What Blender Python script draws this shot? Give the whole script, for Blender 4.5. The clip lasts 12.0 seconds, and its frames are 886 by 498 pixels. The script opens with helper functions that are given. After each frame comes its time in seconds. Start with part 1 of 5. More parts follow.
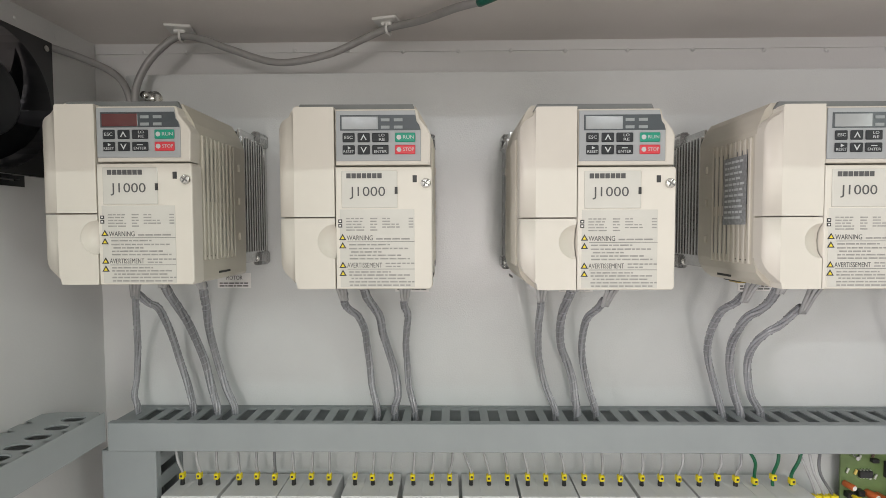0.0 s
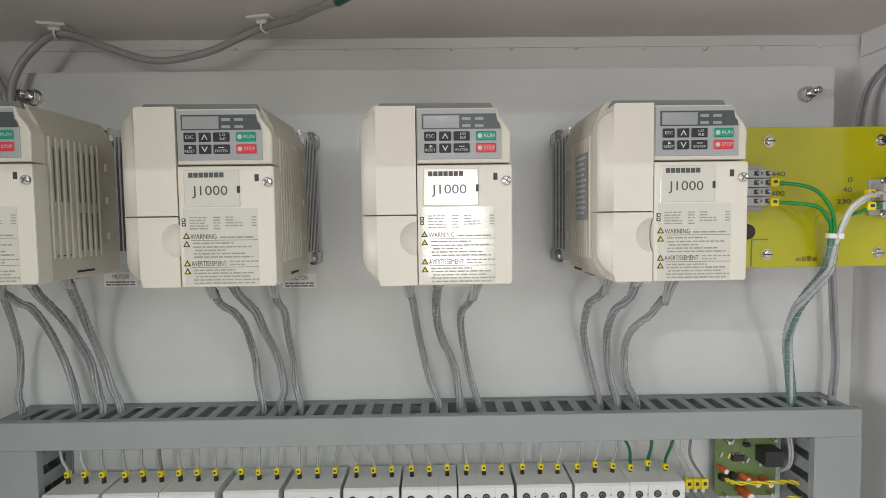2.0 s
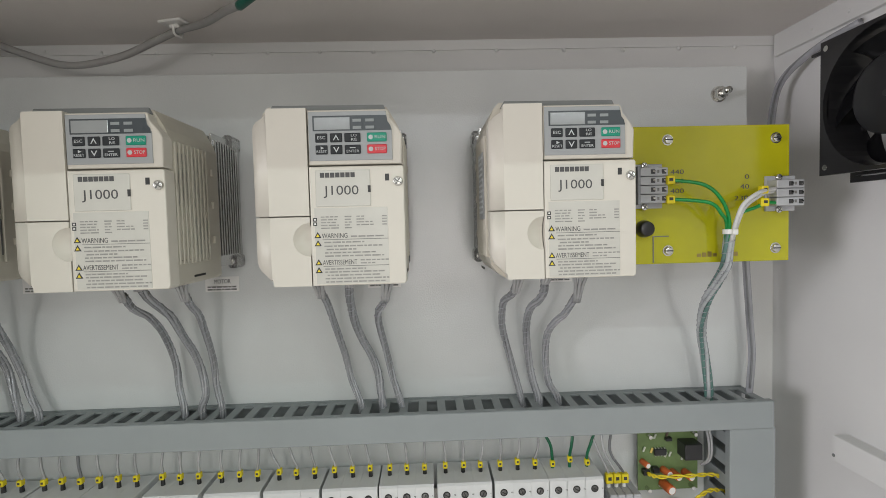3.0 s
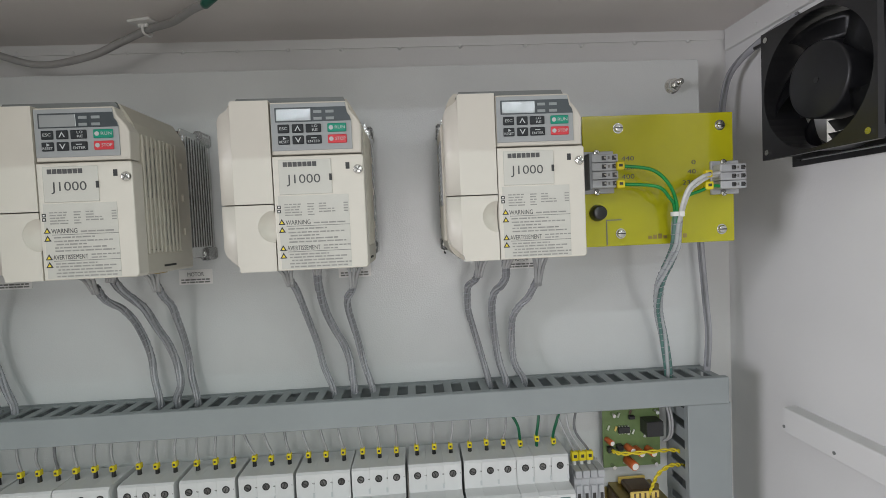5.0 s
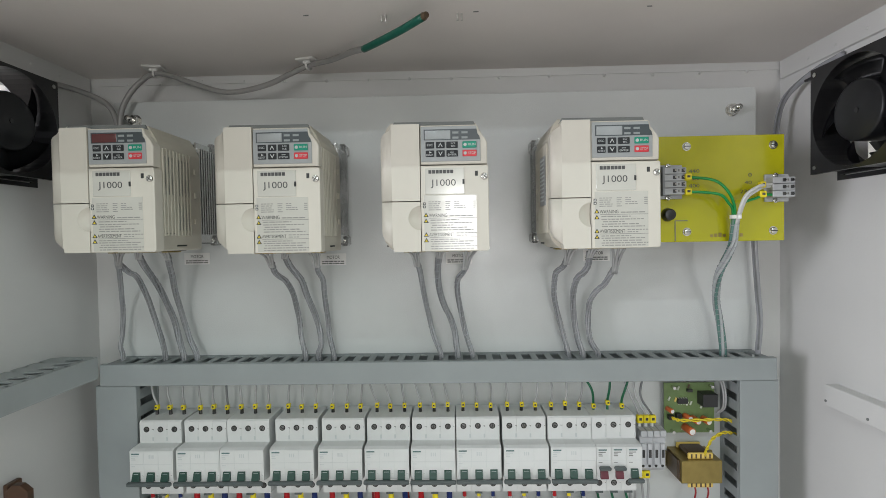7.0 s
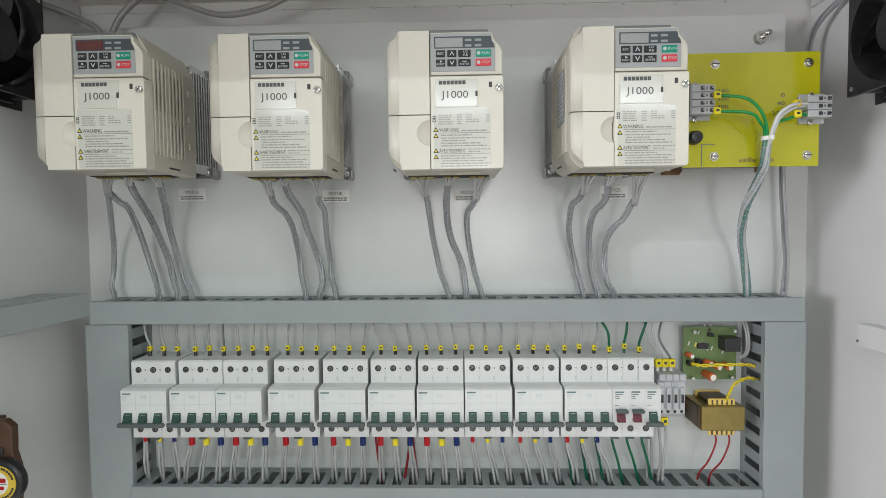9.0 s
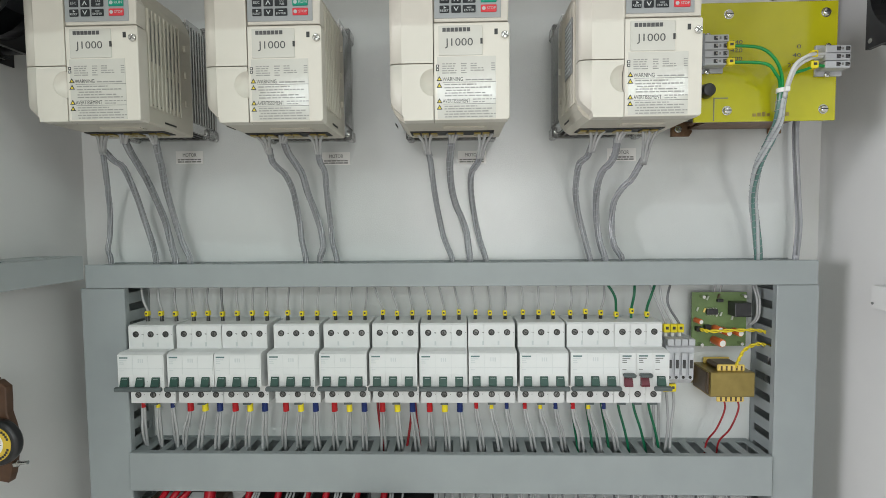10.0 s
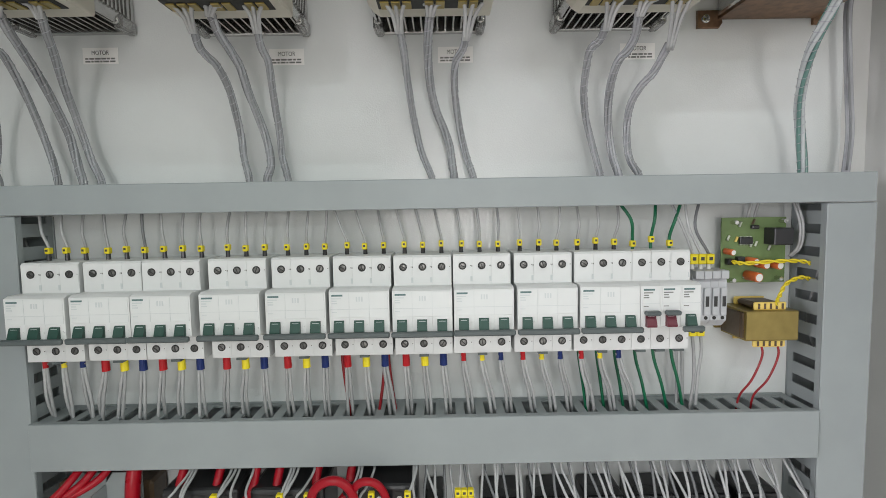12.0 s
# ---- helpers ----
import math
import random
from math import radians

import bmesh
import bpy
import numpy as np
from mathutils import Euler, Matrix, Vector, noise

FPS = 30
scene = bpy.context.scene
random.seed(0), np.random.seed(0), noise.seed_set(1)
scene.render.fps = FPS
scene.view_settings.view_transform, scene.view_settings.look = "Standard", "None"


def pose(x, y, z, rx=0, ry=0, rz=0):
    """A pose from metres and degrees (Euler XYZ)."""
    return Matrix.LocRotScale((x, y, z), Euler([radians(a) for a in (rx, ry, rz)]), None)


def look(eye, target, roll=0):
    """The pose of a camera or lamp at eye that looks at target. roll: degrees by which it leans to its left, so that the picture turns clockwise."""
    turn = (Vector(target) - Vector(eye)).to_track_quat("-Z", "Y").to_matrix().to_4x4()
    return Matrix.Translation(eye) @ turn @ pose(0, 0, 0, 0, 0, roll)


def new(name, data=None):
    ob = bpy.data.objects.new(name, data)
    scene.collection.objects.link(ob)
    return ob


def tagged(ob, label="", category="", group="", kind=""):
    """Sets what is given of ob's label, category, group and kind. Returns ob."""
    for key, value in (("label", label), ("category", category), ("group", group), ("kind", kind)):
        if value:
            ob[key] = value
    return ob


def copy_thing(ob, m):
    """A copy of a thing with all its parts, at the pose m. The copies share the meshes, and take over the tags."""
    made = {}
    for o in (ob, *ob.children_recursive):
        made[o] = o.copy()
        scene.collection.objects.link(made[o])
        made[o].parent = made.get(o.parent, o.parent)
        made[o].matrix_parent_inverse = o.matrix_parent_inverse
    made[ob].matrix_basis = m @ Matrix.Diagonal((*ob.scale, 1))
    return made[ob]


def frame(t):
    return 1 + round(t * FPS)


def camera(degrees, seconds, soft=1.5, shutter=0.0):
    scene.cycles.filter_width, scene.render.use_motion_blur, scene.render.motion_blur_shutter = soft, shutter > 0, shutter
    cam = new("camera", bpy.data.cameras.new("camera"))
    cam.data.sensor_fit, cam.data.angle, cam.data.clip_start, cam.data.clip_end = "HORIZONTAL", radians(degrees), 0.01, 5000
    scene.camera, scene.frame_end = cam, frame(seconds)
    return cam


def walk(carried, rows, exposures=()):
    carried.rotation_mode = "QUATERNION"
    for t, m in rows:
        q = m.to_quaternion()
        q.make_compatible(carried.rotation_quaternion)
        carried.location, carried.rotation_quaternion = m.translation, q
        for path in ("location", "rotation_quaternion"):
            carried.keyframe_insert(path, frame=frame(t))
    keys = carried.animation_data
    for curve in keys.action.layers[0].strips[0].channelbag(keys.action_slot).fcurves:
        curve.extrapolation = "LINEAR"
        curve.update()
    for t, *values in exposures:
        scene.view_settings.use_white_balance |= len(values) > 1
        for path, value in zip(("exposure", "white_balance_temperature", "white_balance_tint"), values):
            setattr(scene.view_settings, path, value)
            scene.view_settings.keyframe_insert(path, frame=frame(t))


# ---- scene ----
cam = camera(83.87, 12.0, soft=0.55)
PATH = [
    (0, (0.0073, -0.5182, 1.6043), (-0.0275, 1.4797, 1.5197), -0.21),
    (0.5, (0.0285, -0.5139, 1.6028), (0.0072, 1.4837, 1.5064), -0.28),
    (1, (0.0551, -0.5156, 1.6032), (0.0515, 1.4816, 1.4968), -0.36),
    (1.5, (0.0843, -0.5227, 1.6055), (0.1038, 1.4742, 1.4964), -0.49),
    (2, (0.1125, -0.5256, 1.6055), (0.1359, 1.4714, 1.4984), -0.72),
    (2.5, (0.1479, -0.5286, 1.6039), (0.1792, 1.4683, 1.4986), -1.11),
    (3, (0.1844, -0.5310, 1.6019), (0.2490, 1.4657, 1.5068), -1.48),
    (3.5, (0.2029, -0.5324, 1.6018), (0.3003, 1.4633, 1.5132), -1.71),
    (3.7, (0.2099, -0.5314, 1.6021), (0.3169, 1.4639, 1.5158), -1.77),
    (5.3, (0.2037, -0.5654, 1.5829), (0.3078, 1.4302, 1.4998), -2.64),
    (5.5, (0.1935, -0.5775, 1.5809), (0.2827, 1.4189, 1.5025), -2.41),
    (6, (0.1691, -0.6051, 1.5787), (0.2046, 1.3932, 1.5057), -1.84),
    (6.5, (0.1547, -0.6395, 1.5794), (0.1417, 1.3597, 1.5229), -1.35),
    (7, (0.1335, -0.6717, 1.5747), (0.0817, 1.3270, 1.5228), -0.99),
    (7.2, (0.1307, -0.6741, 1.5706), (0.0628, 1.3238, 1.5090), -0.78),
    (9, (0.1226, -0.6394, 1.5012), (0.0658, 1.3582, 1.4200), -0.59),
    (9.5, (0.1226, -0.6316, 1.4811), (0.0654, 1.3655, 1.3912), -0.59),
    (10, (0.1203, -0.6268, 1.4636), (0.0557, 1.3692, 1.3554), -0.54),
    (10.5, (0.1219, -0.6275, 1.4445), (0.0501, 1.3676, 1.3246), -0.43),
    (11, (0.1234, -0.6023, 1.4335), (0.0696, 1.3919, 1.2901), -0.50),
    (11.5, (0.1231, -0.5504, 1.4214), (0.1004, 1.4422, 1.2515), -0.48),
    (12, (0.1199, -0.5171, 1.3859), (0.1261, 1.4771, 1.2339), -0.98),
]
walk(cam, [(t, look(eye, target, roll)) for t, eye, target, roll in PATH], ((0, -0.47, 6510, 12), (1.0, -0.51, 6490, 11), (2.0, -0.65, 6450, 10), (2.5, -0.72, 6420, 9.5), (3.5, -0.79, 6330, 9.5), (5.5, -0.89, 6180, 9.5), (7, -0.75, 6190, 7), (9, -0.56, 6220, 6.5), (10.5, -0.51, 6240, 5.5), (12, -0.45, 6290, 9)))

# ---- world, lamps, exposure ----
world = bpy.data.worlds.new("world")
world.use_nodes = True
scene.world = world
_nt = world.node_tree
_sky = _nt.nodes.new("ShaderNodeTexSky")
_sky.sky_type, _sky.sun_disc = "NISHITA", False
_sky.sun_elevation, _sky.sun_rotation = radians(40), radians(150)
_nt.nodes["Background"].inputs["Strength"].default_value = 0.12
_nt.links.new(_sky.outputs[0], _nt.nodes["Background"].inputs["Color"])


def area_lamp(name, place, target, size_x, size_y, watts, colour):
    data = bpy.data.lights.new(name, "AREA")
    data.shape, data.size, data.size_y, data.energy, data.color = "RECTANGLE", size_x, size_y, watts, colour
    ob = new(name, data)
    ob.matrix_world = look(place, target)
    # One label for tubes, window and fill; all stand out of view.
    return tagged(ob, "unseen workshop light", "lamp", kind="structure")


ROOM_X0, ROOM_X1, ROOM_Y0, ROOM_Y1, ROOM_H = -3.0, 3.6, -6.8, 0.9, 3.1
area_lamp("tube_lamp_middle", (0.2, -2.02, 3.0), (0.2, -2.02, 0), 3.6, 0.04, 35, (0.90, 1.0, 0.97))
area_lamp("tube_lamp_far", (0.4, -5.6, 3.0), (0.4, -5.6, 0), 5.0, 0.14, 126, (0.92, 1.0, 1.03))
# Broad unseen source, set low in the west to light the east wall.
area_lamp("tube_lamp_west", (-2.6, -1.40, 1.62), (0.5, -0.2, 1.6), 1.2, 0.7, 80, (1.0, 0.95, 1.0))
# Fill added to brighten the cabinet's west wall; no lamp known there.
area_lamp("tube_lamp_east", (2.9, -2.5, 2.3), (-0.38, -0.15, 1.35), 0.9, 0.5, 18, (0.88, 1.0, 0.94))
area_lamp("window_light", (0.33, -6.0, 1.6), (0.33, 0, 1.6), 0.72, 1.3, 60, (1.0, 0.94, 0.90))


# ---- materials ----
def material(name, colour, rough=0.5, metal=0.0, grain=0.06, scale=60.0, bump=0.0, bump_scale=400.0, coat=0.0, vary=0.0, stain=0.05, trans=0.0, spec=0.5):
    m = bpy.data.materials.new(name)
    m.use_nodes = True
    nt = m.node_tree
    b = nt.nodes["Principled BSDF"]
    co = nt.nodes.new("ShaderNodeTexCoord")
    n1 = nt.nodes.new("ShaderNodeTexNoise")
    n1.inputs["Scale"].default_value, n1.inputs["Detail"].default_value = scale, 4
    n2 = nt.nodes.new("ShaderNodeTexNoise")
    n2.inputs["Scale"].default_value, n2.inputs["Detail"].default_value = scale / 9, 3
    nt.links.new(co.outputs["Object"], n1.inputs["Vector"])
    nt.links.new(co.outputs["Object"], n2.inputs["Vector"])
    val = None
    for node, amount in ((n1, grain), (n2, stain)):
        mr = nt.nodes.new("ShaderNodeMapRange")
        mr.inputs[1].default_value, mr.inputs[2].default_value = 0.3, 0.7
        mr.inputs[3].default_value, mr.inputs[4].default_value = 1 - amount, 1 + amount
        nt.links.new(node.outputs[0], mr.inputs[0])
        if val is None:
            val = mr.outputs[0]
        else:
            mu = nt.nodes.new("ShaderNodeMath")
            mu.operation = "MULTIPLY"
            nt.links.new(val, mu.inputs[0])
            nt.links.new(mr.outputs[0], mu.inputs[1])
            val = mu.outputs[0]
    if vary:
        oi = nt.nodes.new("ShaderNodeObjectInfo")
        mr = nt.nodes.new("ShaderNodeMapRange")
        mr.inputs[3].default_value, mr.inputs[4].default_value = 1 - vary, 1 + vary
        nt.links.new(oi.outputs["Random"], mr.inputs[0])
        mu = nt.nodes.new("ShaderNodeMath")
        mu.operation = "MULTIPLY"
        nt.links.new(val, mu.inputs[0])
        nt.links.new(mr.outputs[0], mu.inputs[1])
        val = mu.outputs[0]
    vm = nt.nodes.new("ShaderNodeVectorMath")
    vm.operation = "SCALE"
    vm.inputs[0].default_value = colour
    nt.links.new(val, vm.inputs["Scale"])
    nt.links.new(vm.outputs[0], b.inputs["Base Color"])
    rr = nt.nodes.new("ShaderNodeMapRange")
    rr.inputs[1].default_value, rr.inputs[2].default_value = 0.3, 0.7
    rr.inputs[3].default_value, rr.inputs[4].default_value = max(0.02, rough * 0.88), min(1, rough * 1.12)
    nt.links.new(n2.outputs[0], rr.inputs[0])
    nt.links.new(rr.outputs[0], b.inputs["Roughness"])
    b.inputs["Metallic"].default_value = metal
    b.inputs["Coat Weight"].default_value = coat
    b.inputs["Coat Roughness"].default_value = 0.12
    b.inputs["Transmission Weight"].default_value = trans
    b.inputs["Specular IOR Level"].default_value = spec
    if bump:
        n3 = nt.nodes.new("ShaderNodeTexNoise")
        n3.inputs["Scale"].default_value, n3.inputs["Detail"].default_value = bump_scale, 2
        nt.links.new(co.outputs["Object"], n3.inputs["Vector"])
        bp = nt.nodes.new("ShaderNodeBump")
        bp.inputs["Strength"].default_value, bp.inputs["Distance"].default_value = 1.0, bump
        nt.links.new(n3.outputs[0], bp.inputs["Height"])
        nt.links.new(bp.outputs[0], b.inputs["Normal"])
        if coat:
            nt.links.new(bp.outputs[0], b.inputs["Coat Normal"])
    return m


POWDER = material("powder_coat", (0.64, 0.66, 0.65), 0.07, grain=0.015, stain=0.025, scale=25, bump=0.0002, bump_scale=650, spec=0.5)
POWDER_WALL = material("powder_coat_wall", (0.68, 0.68, 0.665), 0.42, grain=0.015, stain=0.03, scale=18, bump=0.0001, bump_scale=380)
CEIL = material("cabinet_roof_paint", (0.78, 0.735, 0.70), 0.4, grain=0.02, stain=0.04, scale=14, bump=0.0001, bump_scale=380)
DUCT = material("grey_pvc", (0.285, 0.313, 0.316), 0.42, grain=0.03, stain=0.04, scale=30, bump=0.00002, bump_scale=900)
DUCT_DARK = material("grey_pvc_wall", (0.265, 0.29, 0.29), 0.5, grain=0.03, stain=0.04, scale=30, vary=0.05)
SIDE_GREY = material("grey_paint_rail", (0.36, 0.39, 0.39), 0.45, grain=0.03, scale=30)
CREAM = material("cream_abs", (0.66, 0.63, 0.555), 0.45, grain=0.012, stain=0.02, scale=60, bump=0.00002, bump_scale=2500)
# Same plastic as CREAM, darkened for the shade on sides and underside.
CREAM_SHADED = material("cream_abs_side", (0.54, 0.51, 0.43), 0.5, grain=0.02, stain=0.05, scale=60, vary=0.03)
RIM = material("rim_grey", (0.17, 0.18, 0.175), 0.5, grain=0.03, scale=80)
KEYPAD = material("keypad_grey", (0.36, 0.38, 0.385), 0.38, grain=0.015, scale=80)
KEY_BAND = material("display_band", (0.055, 0.068, 0.075), 0.28, grain=0.02, scale=80)
KEY_BLACK = material("key_dark", (0.028, 0.032, 0.035), 0.45, spec=0.3, grain=0.05, scale=200)
KEY_GREEN = material("key_green", (0.0, 0.30, 0.19), 0.4, grain=0.03, scale=200)
KEY_RED = material("key_red", (0.70, 0.045, 0.06), 0.4, grain=0.03, scale=200)
# Dark glass in truth; the paler base carries part of the room's reflection.
LCD = material("display_glass", (0.30, 0.32, 0.32), 0.1, grain=0.02, scale=60, coat=1.0, spec=0.8)
LCD_RED = material("display_glass_red", (0.10, 0.02, 0.02), 0.1, grain=0.05, scale=60, coat=0.5)
SILVER_INK = material("pale_ink", (0.55, 0.58, 0.58), 0.5, grain=0.03, scale=300)
INK = material("black_ink", (0.035, 0.035, 0.035), 0.5, grain=0.1, scale=400)
PRINT = material("fine_print_ink", (0.30, 0.295, 0.275), 0.5, grain=0.15, scale=400)
INK_GREY = material("grey_ink", (0.17, 0.17, 0.16), 0.6, grain=0.15, scale=400)
WARN_YELLOW = material("warning_yellow", (0.72, 0.58, 0.03), 0.5, grain=0.05, scale=200)
LABEL = material("film_label", (0.59, 0.58, 0.525), 0.11, grain=0.015, stain=0.02, scale=60, bump=0.000006, bump_scale=120, spec=0.9)
PAPER = material("paper_label", (0.78, 0.775, 0.75), 0.55, grain=0.02, scale=100)
RATING = material("rating_plate", (0.25, 0.26, 0.26), 0.35, grain=0.25, stain=0.1, scale=500)
ALU = material("aluminium", (0.56, 0.56, 0.55), 0.24, metal=0.95, grain=0.08, scale=120, vary=0.06, bump=0.00003, bump_scale=600)
STEEL = material("zinc_steel", (0.66, 0.66, 0.63), 0.22, metal=1.0, grain=0.1, scale=400)
DULL_STEEL = material("dull_steel", (0.16, 0.16, 0.155), 0.28, metal=0.9, grain=0.15, scale=400, vary=0.3)
RUSTY = material("brown_lacquer_steel", (0.20, 0.12, 0.07), 0.4, metal=0.5, grain=0.3, stain=0.3, scale=120)
CLEAR = material("clear_plastic", (0.86, 0.86, 0.85), 0.08, grain=0.03, scale=100, trans=0.85)
# Near-black for flat patches: the shade inside openings and gaps is painted.
RECESS_SHADE = material("dark_cavity", (0.03, 0.03, 0.028), 0.7, grain=0.2, scale=200)
BLACK = material("black_plastic", (0.018, 0.018, 0.019), 0.3, grain=0.1, stain=0.15, scale=90)
FAN_BLADE = material("black_fan_blade", (0.014, 0.0145, 0.016), 0.32, grain=0.15, stain=0.2, scale=60, spec=0.35)
WIRE = material("grey_wire", (0.37, 0.375, 0.375), 0.36, grain=0.05, scale=300, vary=0.12)
WIRE_DARK = material("dark_grey_wire", (0.15, 0.155, 0.16), 0.4, grain=0.05, scale=300, vary=0.15)
SPIRAL = material("clear_spiral_wrap", (0.34, 0.345, 0.365), 0.16, grain=0.06, stain=0.1, scale=120, coat=0.6)
STRAND = material("wrapped_grey_core", (0.27, 0.278, 0.29), 0.15, grain=0.06, stain=0.1, scale=120, coat=0.9, vary=0.25)
SHEATH = material("grey_sheath", (0.30, 0.295, 0.285), 0.32, grain=0.05, scale=120)
GREEN_WIRE = material("green_wire", (0.004, 0.25, 0.05), 0.35, grain=0.06, scale=300)
DARK_GREEN_WIRE = material("dark_green_wire", (0.005, 0.115, 0.05), 0.35, grain=0.06, scale=300)
TEAL_STRAND = material("wrapped_green_core", (0.10, 0.20, 0.175), 0.2, grain=0.06, stain=0.1, scale=120, coat=0.6)
PALE_STRAND = material("wrapped_white_core", (0.40, 0.425, 0.43), 0.2, grain=0.06, stain=0.1, scale=120, coat=0.6)
BROWN_DARK = material("dark_brown_lacquer", (0.085, 0.042, 0.022), 0.4, grain=0.15, stain=0.2, scale=90)
TERMINAL_LT = material("terminal_grey_light", (0.50, 0.51, 0.53), 0.45, grain=0.03, scale=200, vary=0.04)
MARK_INK = material("dark_grey_ink", (0.075, 0.075, 0.075), 0.5, grain=0.1, scale=400)
TAG_INK = material("dull_pale_ink", (0.30, 0.33, 0.33), 0.5, grain=0.03, scale=300)
GREEN_TAPE = material("green_sleeve", (0.004, 0.095, 0.062), 0.45, grain=0.1, scale=200)
WHITE_WIRE = material("white_wire", (0.58, 0.58, 0.57), 0.35, grain=0.03, scale=300)
YELLOW_WIRE = material("yellow_wire", (0.70, 0.56, 0.02), 0.4, grain=0.05, scale=300)
RED_WIRE = material("red_wire", (0.32, 0.003, 0.012), 0.3, grain=0.05, scale=300, spec=0.3)
DARK_RED_WIRE = material("dark_red_wire", (0.26, 0.01, 0.015), 0.35, grain=0.05, scale=300)
MARK = material("yellow_marker", (0.78, 0.64, 0.01), 0.42, grain=0.04, scale=300)
SLEEVE_RED = material("red_sleeve", (0.40, 0.007, 0.012), 0.4, grain=0.05, scale=300, spec=0.3)
SLEEVE_BLUE = material("blue_sleeve", (0.008, 0.022, 0.12), 0.4, grain=0.05, scale=300, spec=0.3)
MCB = material("breaker_white", (0.68, 0.69, 0.68), 0.42, grain=0.012, stain=0.02, scale=90, vary=0.02)
MCB_FRONT = material("breaker_front", (0.67, 0.685, 0.675), 0.3, grain=0.012, stain=0.02, scale=90)
TOGGLE = material("green_toggle", (0.016, 0.058, 0.043), 0.4, grain=0.06, scale=200)
TOGGLE_BAR = material("grey_toggle_bar", (0.085, 0.102, 0.102), 0.42, grain=0.05, scale=200)
TOGGLE_RED = material("dark_red_toggle", (0.11, 0.012, 0.024), 0.4, grain=0.06, scale=200)
TEAL_INK = material("teal_ink", (0.10, 0.17, 0.165), 0.5, grain=0.08, scale=300)
TERMINAL = material("terminal_grey", (0.40, 0.41, 0.42), 0.45, grain=0.03, scale=200, vary=0.04)
TERMINAL_DK = material("terminal_grey_dark", (0.22, 0.23, 0.24), 0.45, grain=0.03, scale=200, vary=0.04)
YELLOW_BOARD = material("yellow_laminate", (0.47, 0.45, 0.012), 0.12, grain=0.03, stain=0.05, scale=40, coat=0.25)
GREEN_BOARD = material("green_laminate", (0.14, 0.21, 0.075), 0.4, grain=0.08, stain=0.1, scale=150)
SOLDER = material("solder", (0.6, 0.62, 0.55), 0.3, metal=0.8, grain=0.1, scale=500)
ORANGE = material("orange_capacitor", (0.55, 0.13, 0.035), 0.35, grain=0.06, scale=200)
BRASS = material("brass_shell", (0.33, 0.255, 0.085), 0.34, metal=0.75, grain=0.12, stain=0.15, scale=70)
BOBBIN = material("yellow_bobbin", (0.74, 0.55, 0.14), 0.5, grain=0.06, scale=200)
COPPER = material("winding_tape", (0.09, 0.06, 0.035), 0.35, grain=0.15, scale=200)
ROOM_PAINT = material("room_paint", (0.70, 0.68, 0.65), 0.7, grain=0.03, scale=6)
ROOM_FLOOR = material("room_floor", (0.60, 0.55, 0.52), 0.5, grain=0.08, scale=8)
BADGE = material("badge_yellow", (0.68, 0.48, 0.05), 0.4, grain=0.06, scale=200)


# ---- building helpers ----
def part(name, bm, mat, parent=None, label="", smooth=False):
    me = bpy.data.meshes.new(name)
    if smooth:
        for f in bm.faces:
            f.smooth = True
    bm.to_mesh(me)
    bm.free()
    me.materials.append(mat)
    ob = new(name, me)
    ob.parent = parent
    return tagged(ob, label)


def again(ob, x=0.0, y=0.0, z=0.0, name=None, parent=None):
    """Another object on the same mesh, moved."""
    o = new(name or ob.name.split(".")[0], ob.data)
    o.parent = parent or ob.parent
    o.location = Vector(ob.location) + Vector((x, y, z))
    return o


def thing(name, place, label, category, group=""):
    e = new(name)
    e.empty_display_size = 0.01
    e.location = place
    return tagged(e, label, category, group)


def box(x0, x1, y0, y1, z0, z1, bevel=0.0, seg=1, bm=None):
    own = bmesh.new()
    bmesh.ops.create_cube(own, size=1)
    for v in own.verts:
        v.co = Vector(((x0 + x1) / 2 + v.co.x * (x1 - x0), (y0 + y1) / 2 + v.co.y * (y1 - y0), (z0 + z1) / 2 + v.co.z * (z1 - z0)))
    if bevel:
        bmesh.ops.bevel(own, geom=list(own.edges), offset=bevel, segments=seg, profile=0.5, affect="EDGES")
    return join(bm, own)


def join(bm, own):
    if bm is None:
        return own
    me = bpy.data.meshes.new("tmp")
    own.to_mesh(me)
    own.free()
    bm.from_mesh(me)
    bpy.data.meshes.remove(me)
    return bm


def prism(pts, axis, a, b, bevel=0.0, bm=None):
    """A polygon drawn in the two other axes, pulled from a to b along axis."""
    own = bmesh.new()

    def at(p, d):
        return {"x": (d, p[0], p[1]), "y": (p[0], d, p[1]), "z": (p[0], p[1], d)}[axis]
    lo = [own.verts.new(at(p, a)) for p in pts]
    hi = [own.verts.new(at(p, b)) for p in pts]
    own.faces.new(lo)
    top = own.faces.new(hi)
    n = len(pts)
    for i in range(n):
        own.faces.new((lo[i], lo[(i + 1) % n], hi[(i + 1) % n], hi[i]))
    bmesh.ops.recalc_face_normals(own, faces=own.faces)
    if bevel:
        bmesh.ops.bevel(own, geom=list(top.edges), offset=bevel, segments=2, profile=0.5, affect="EDGES")
    return join(bm, own)


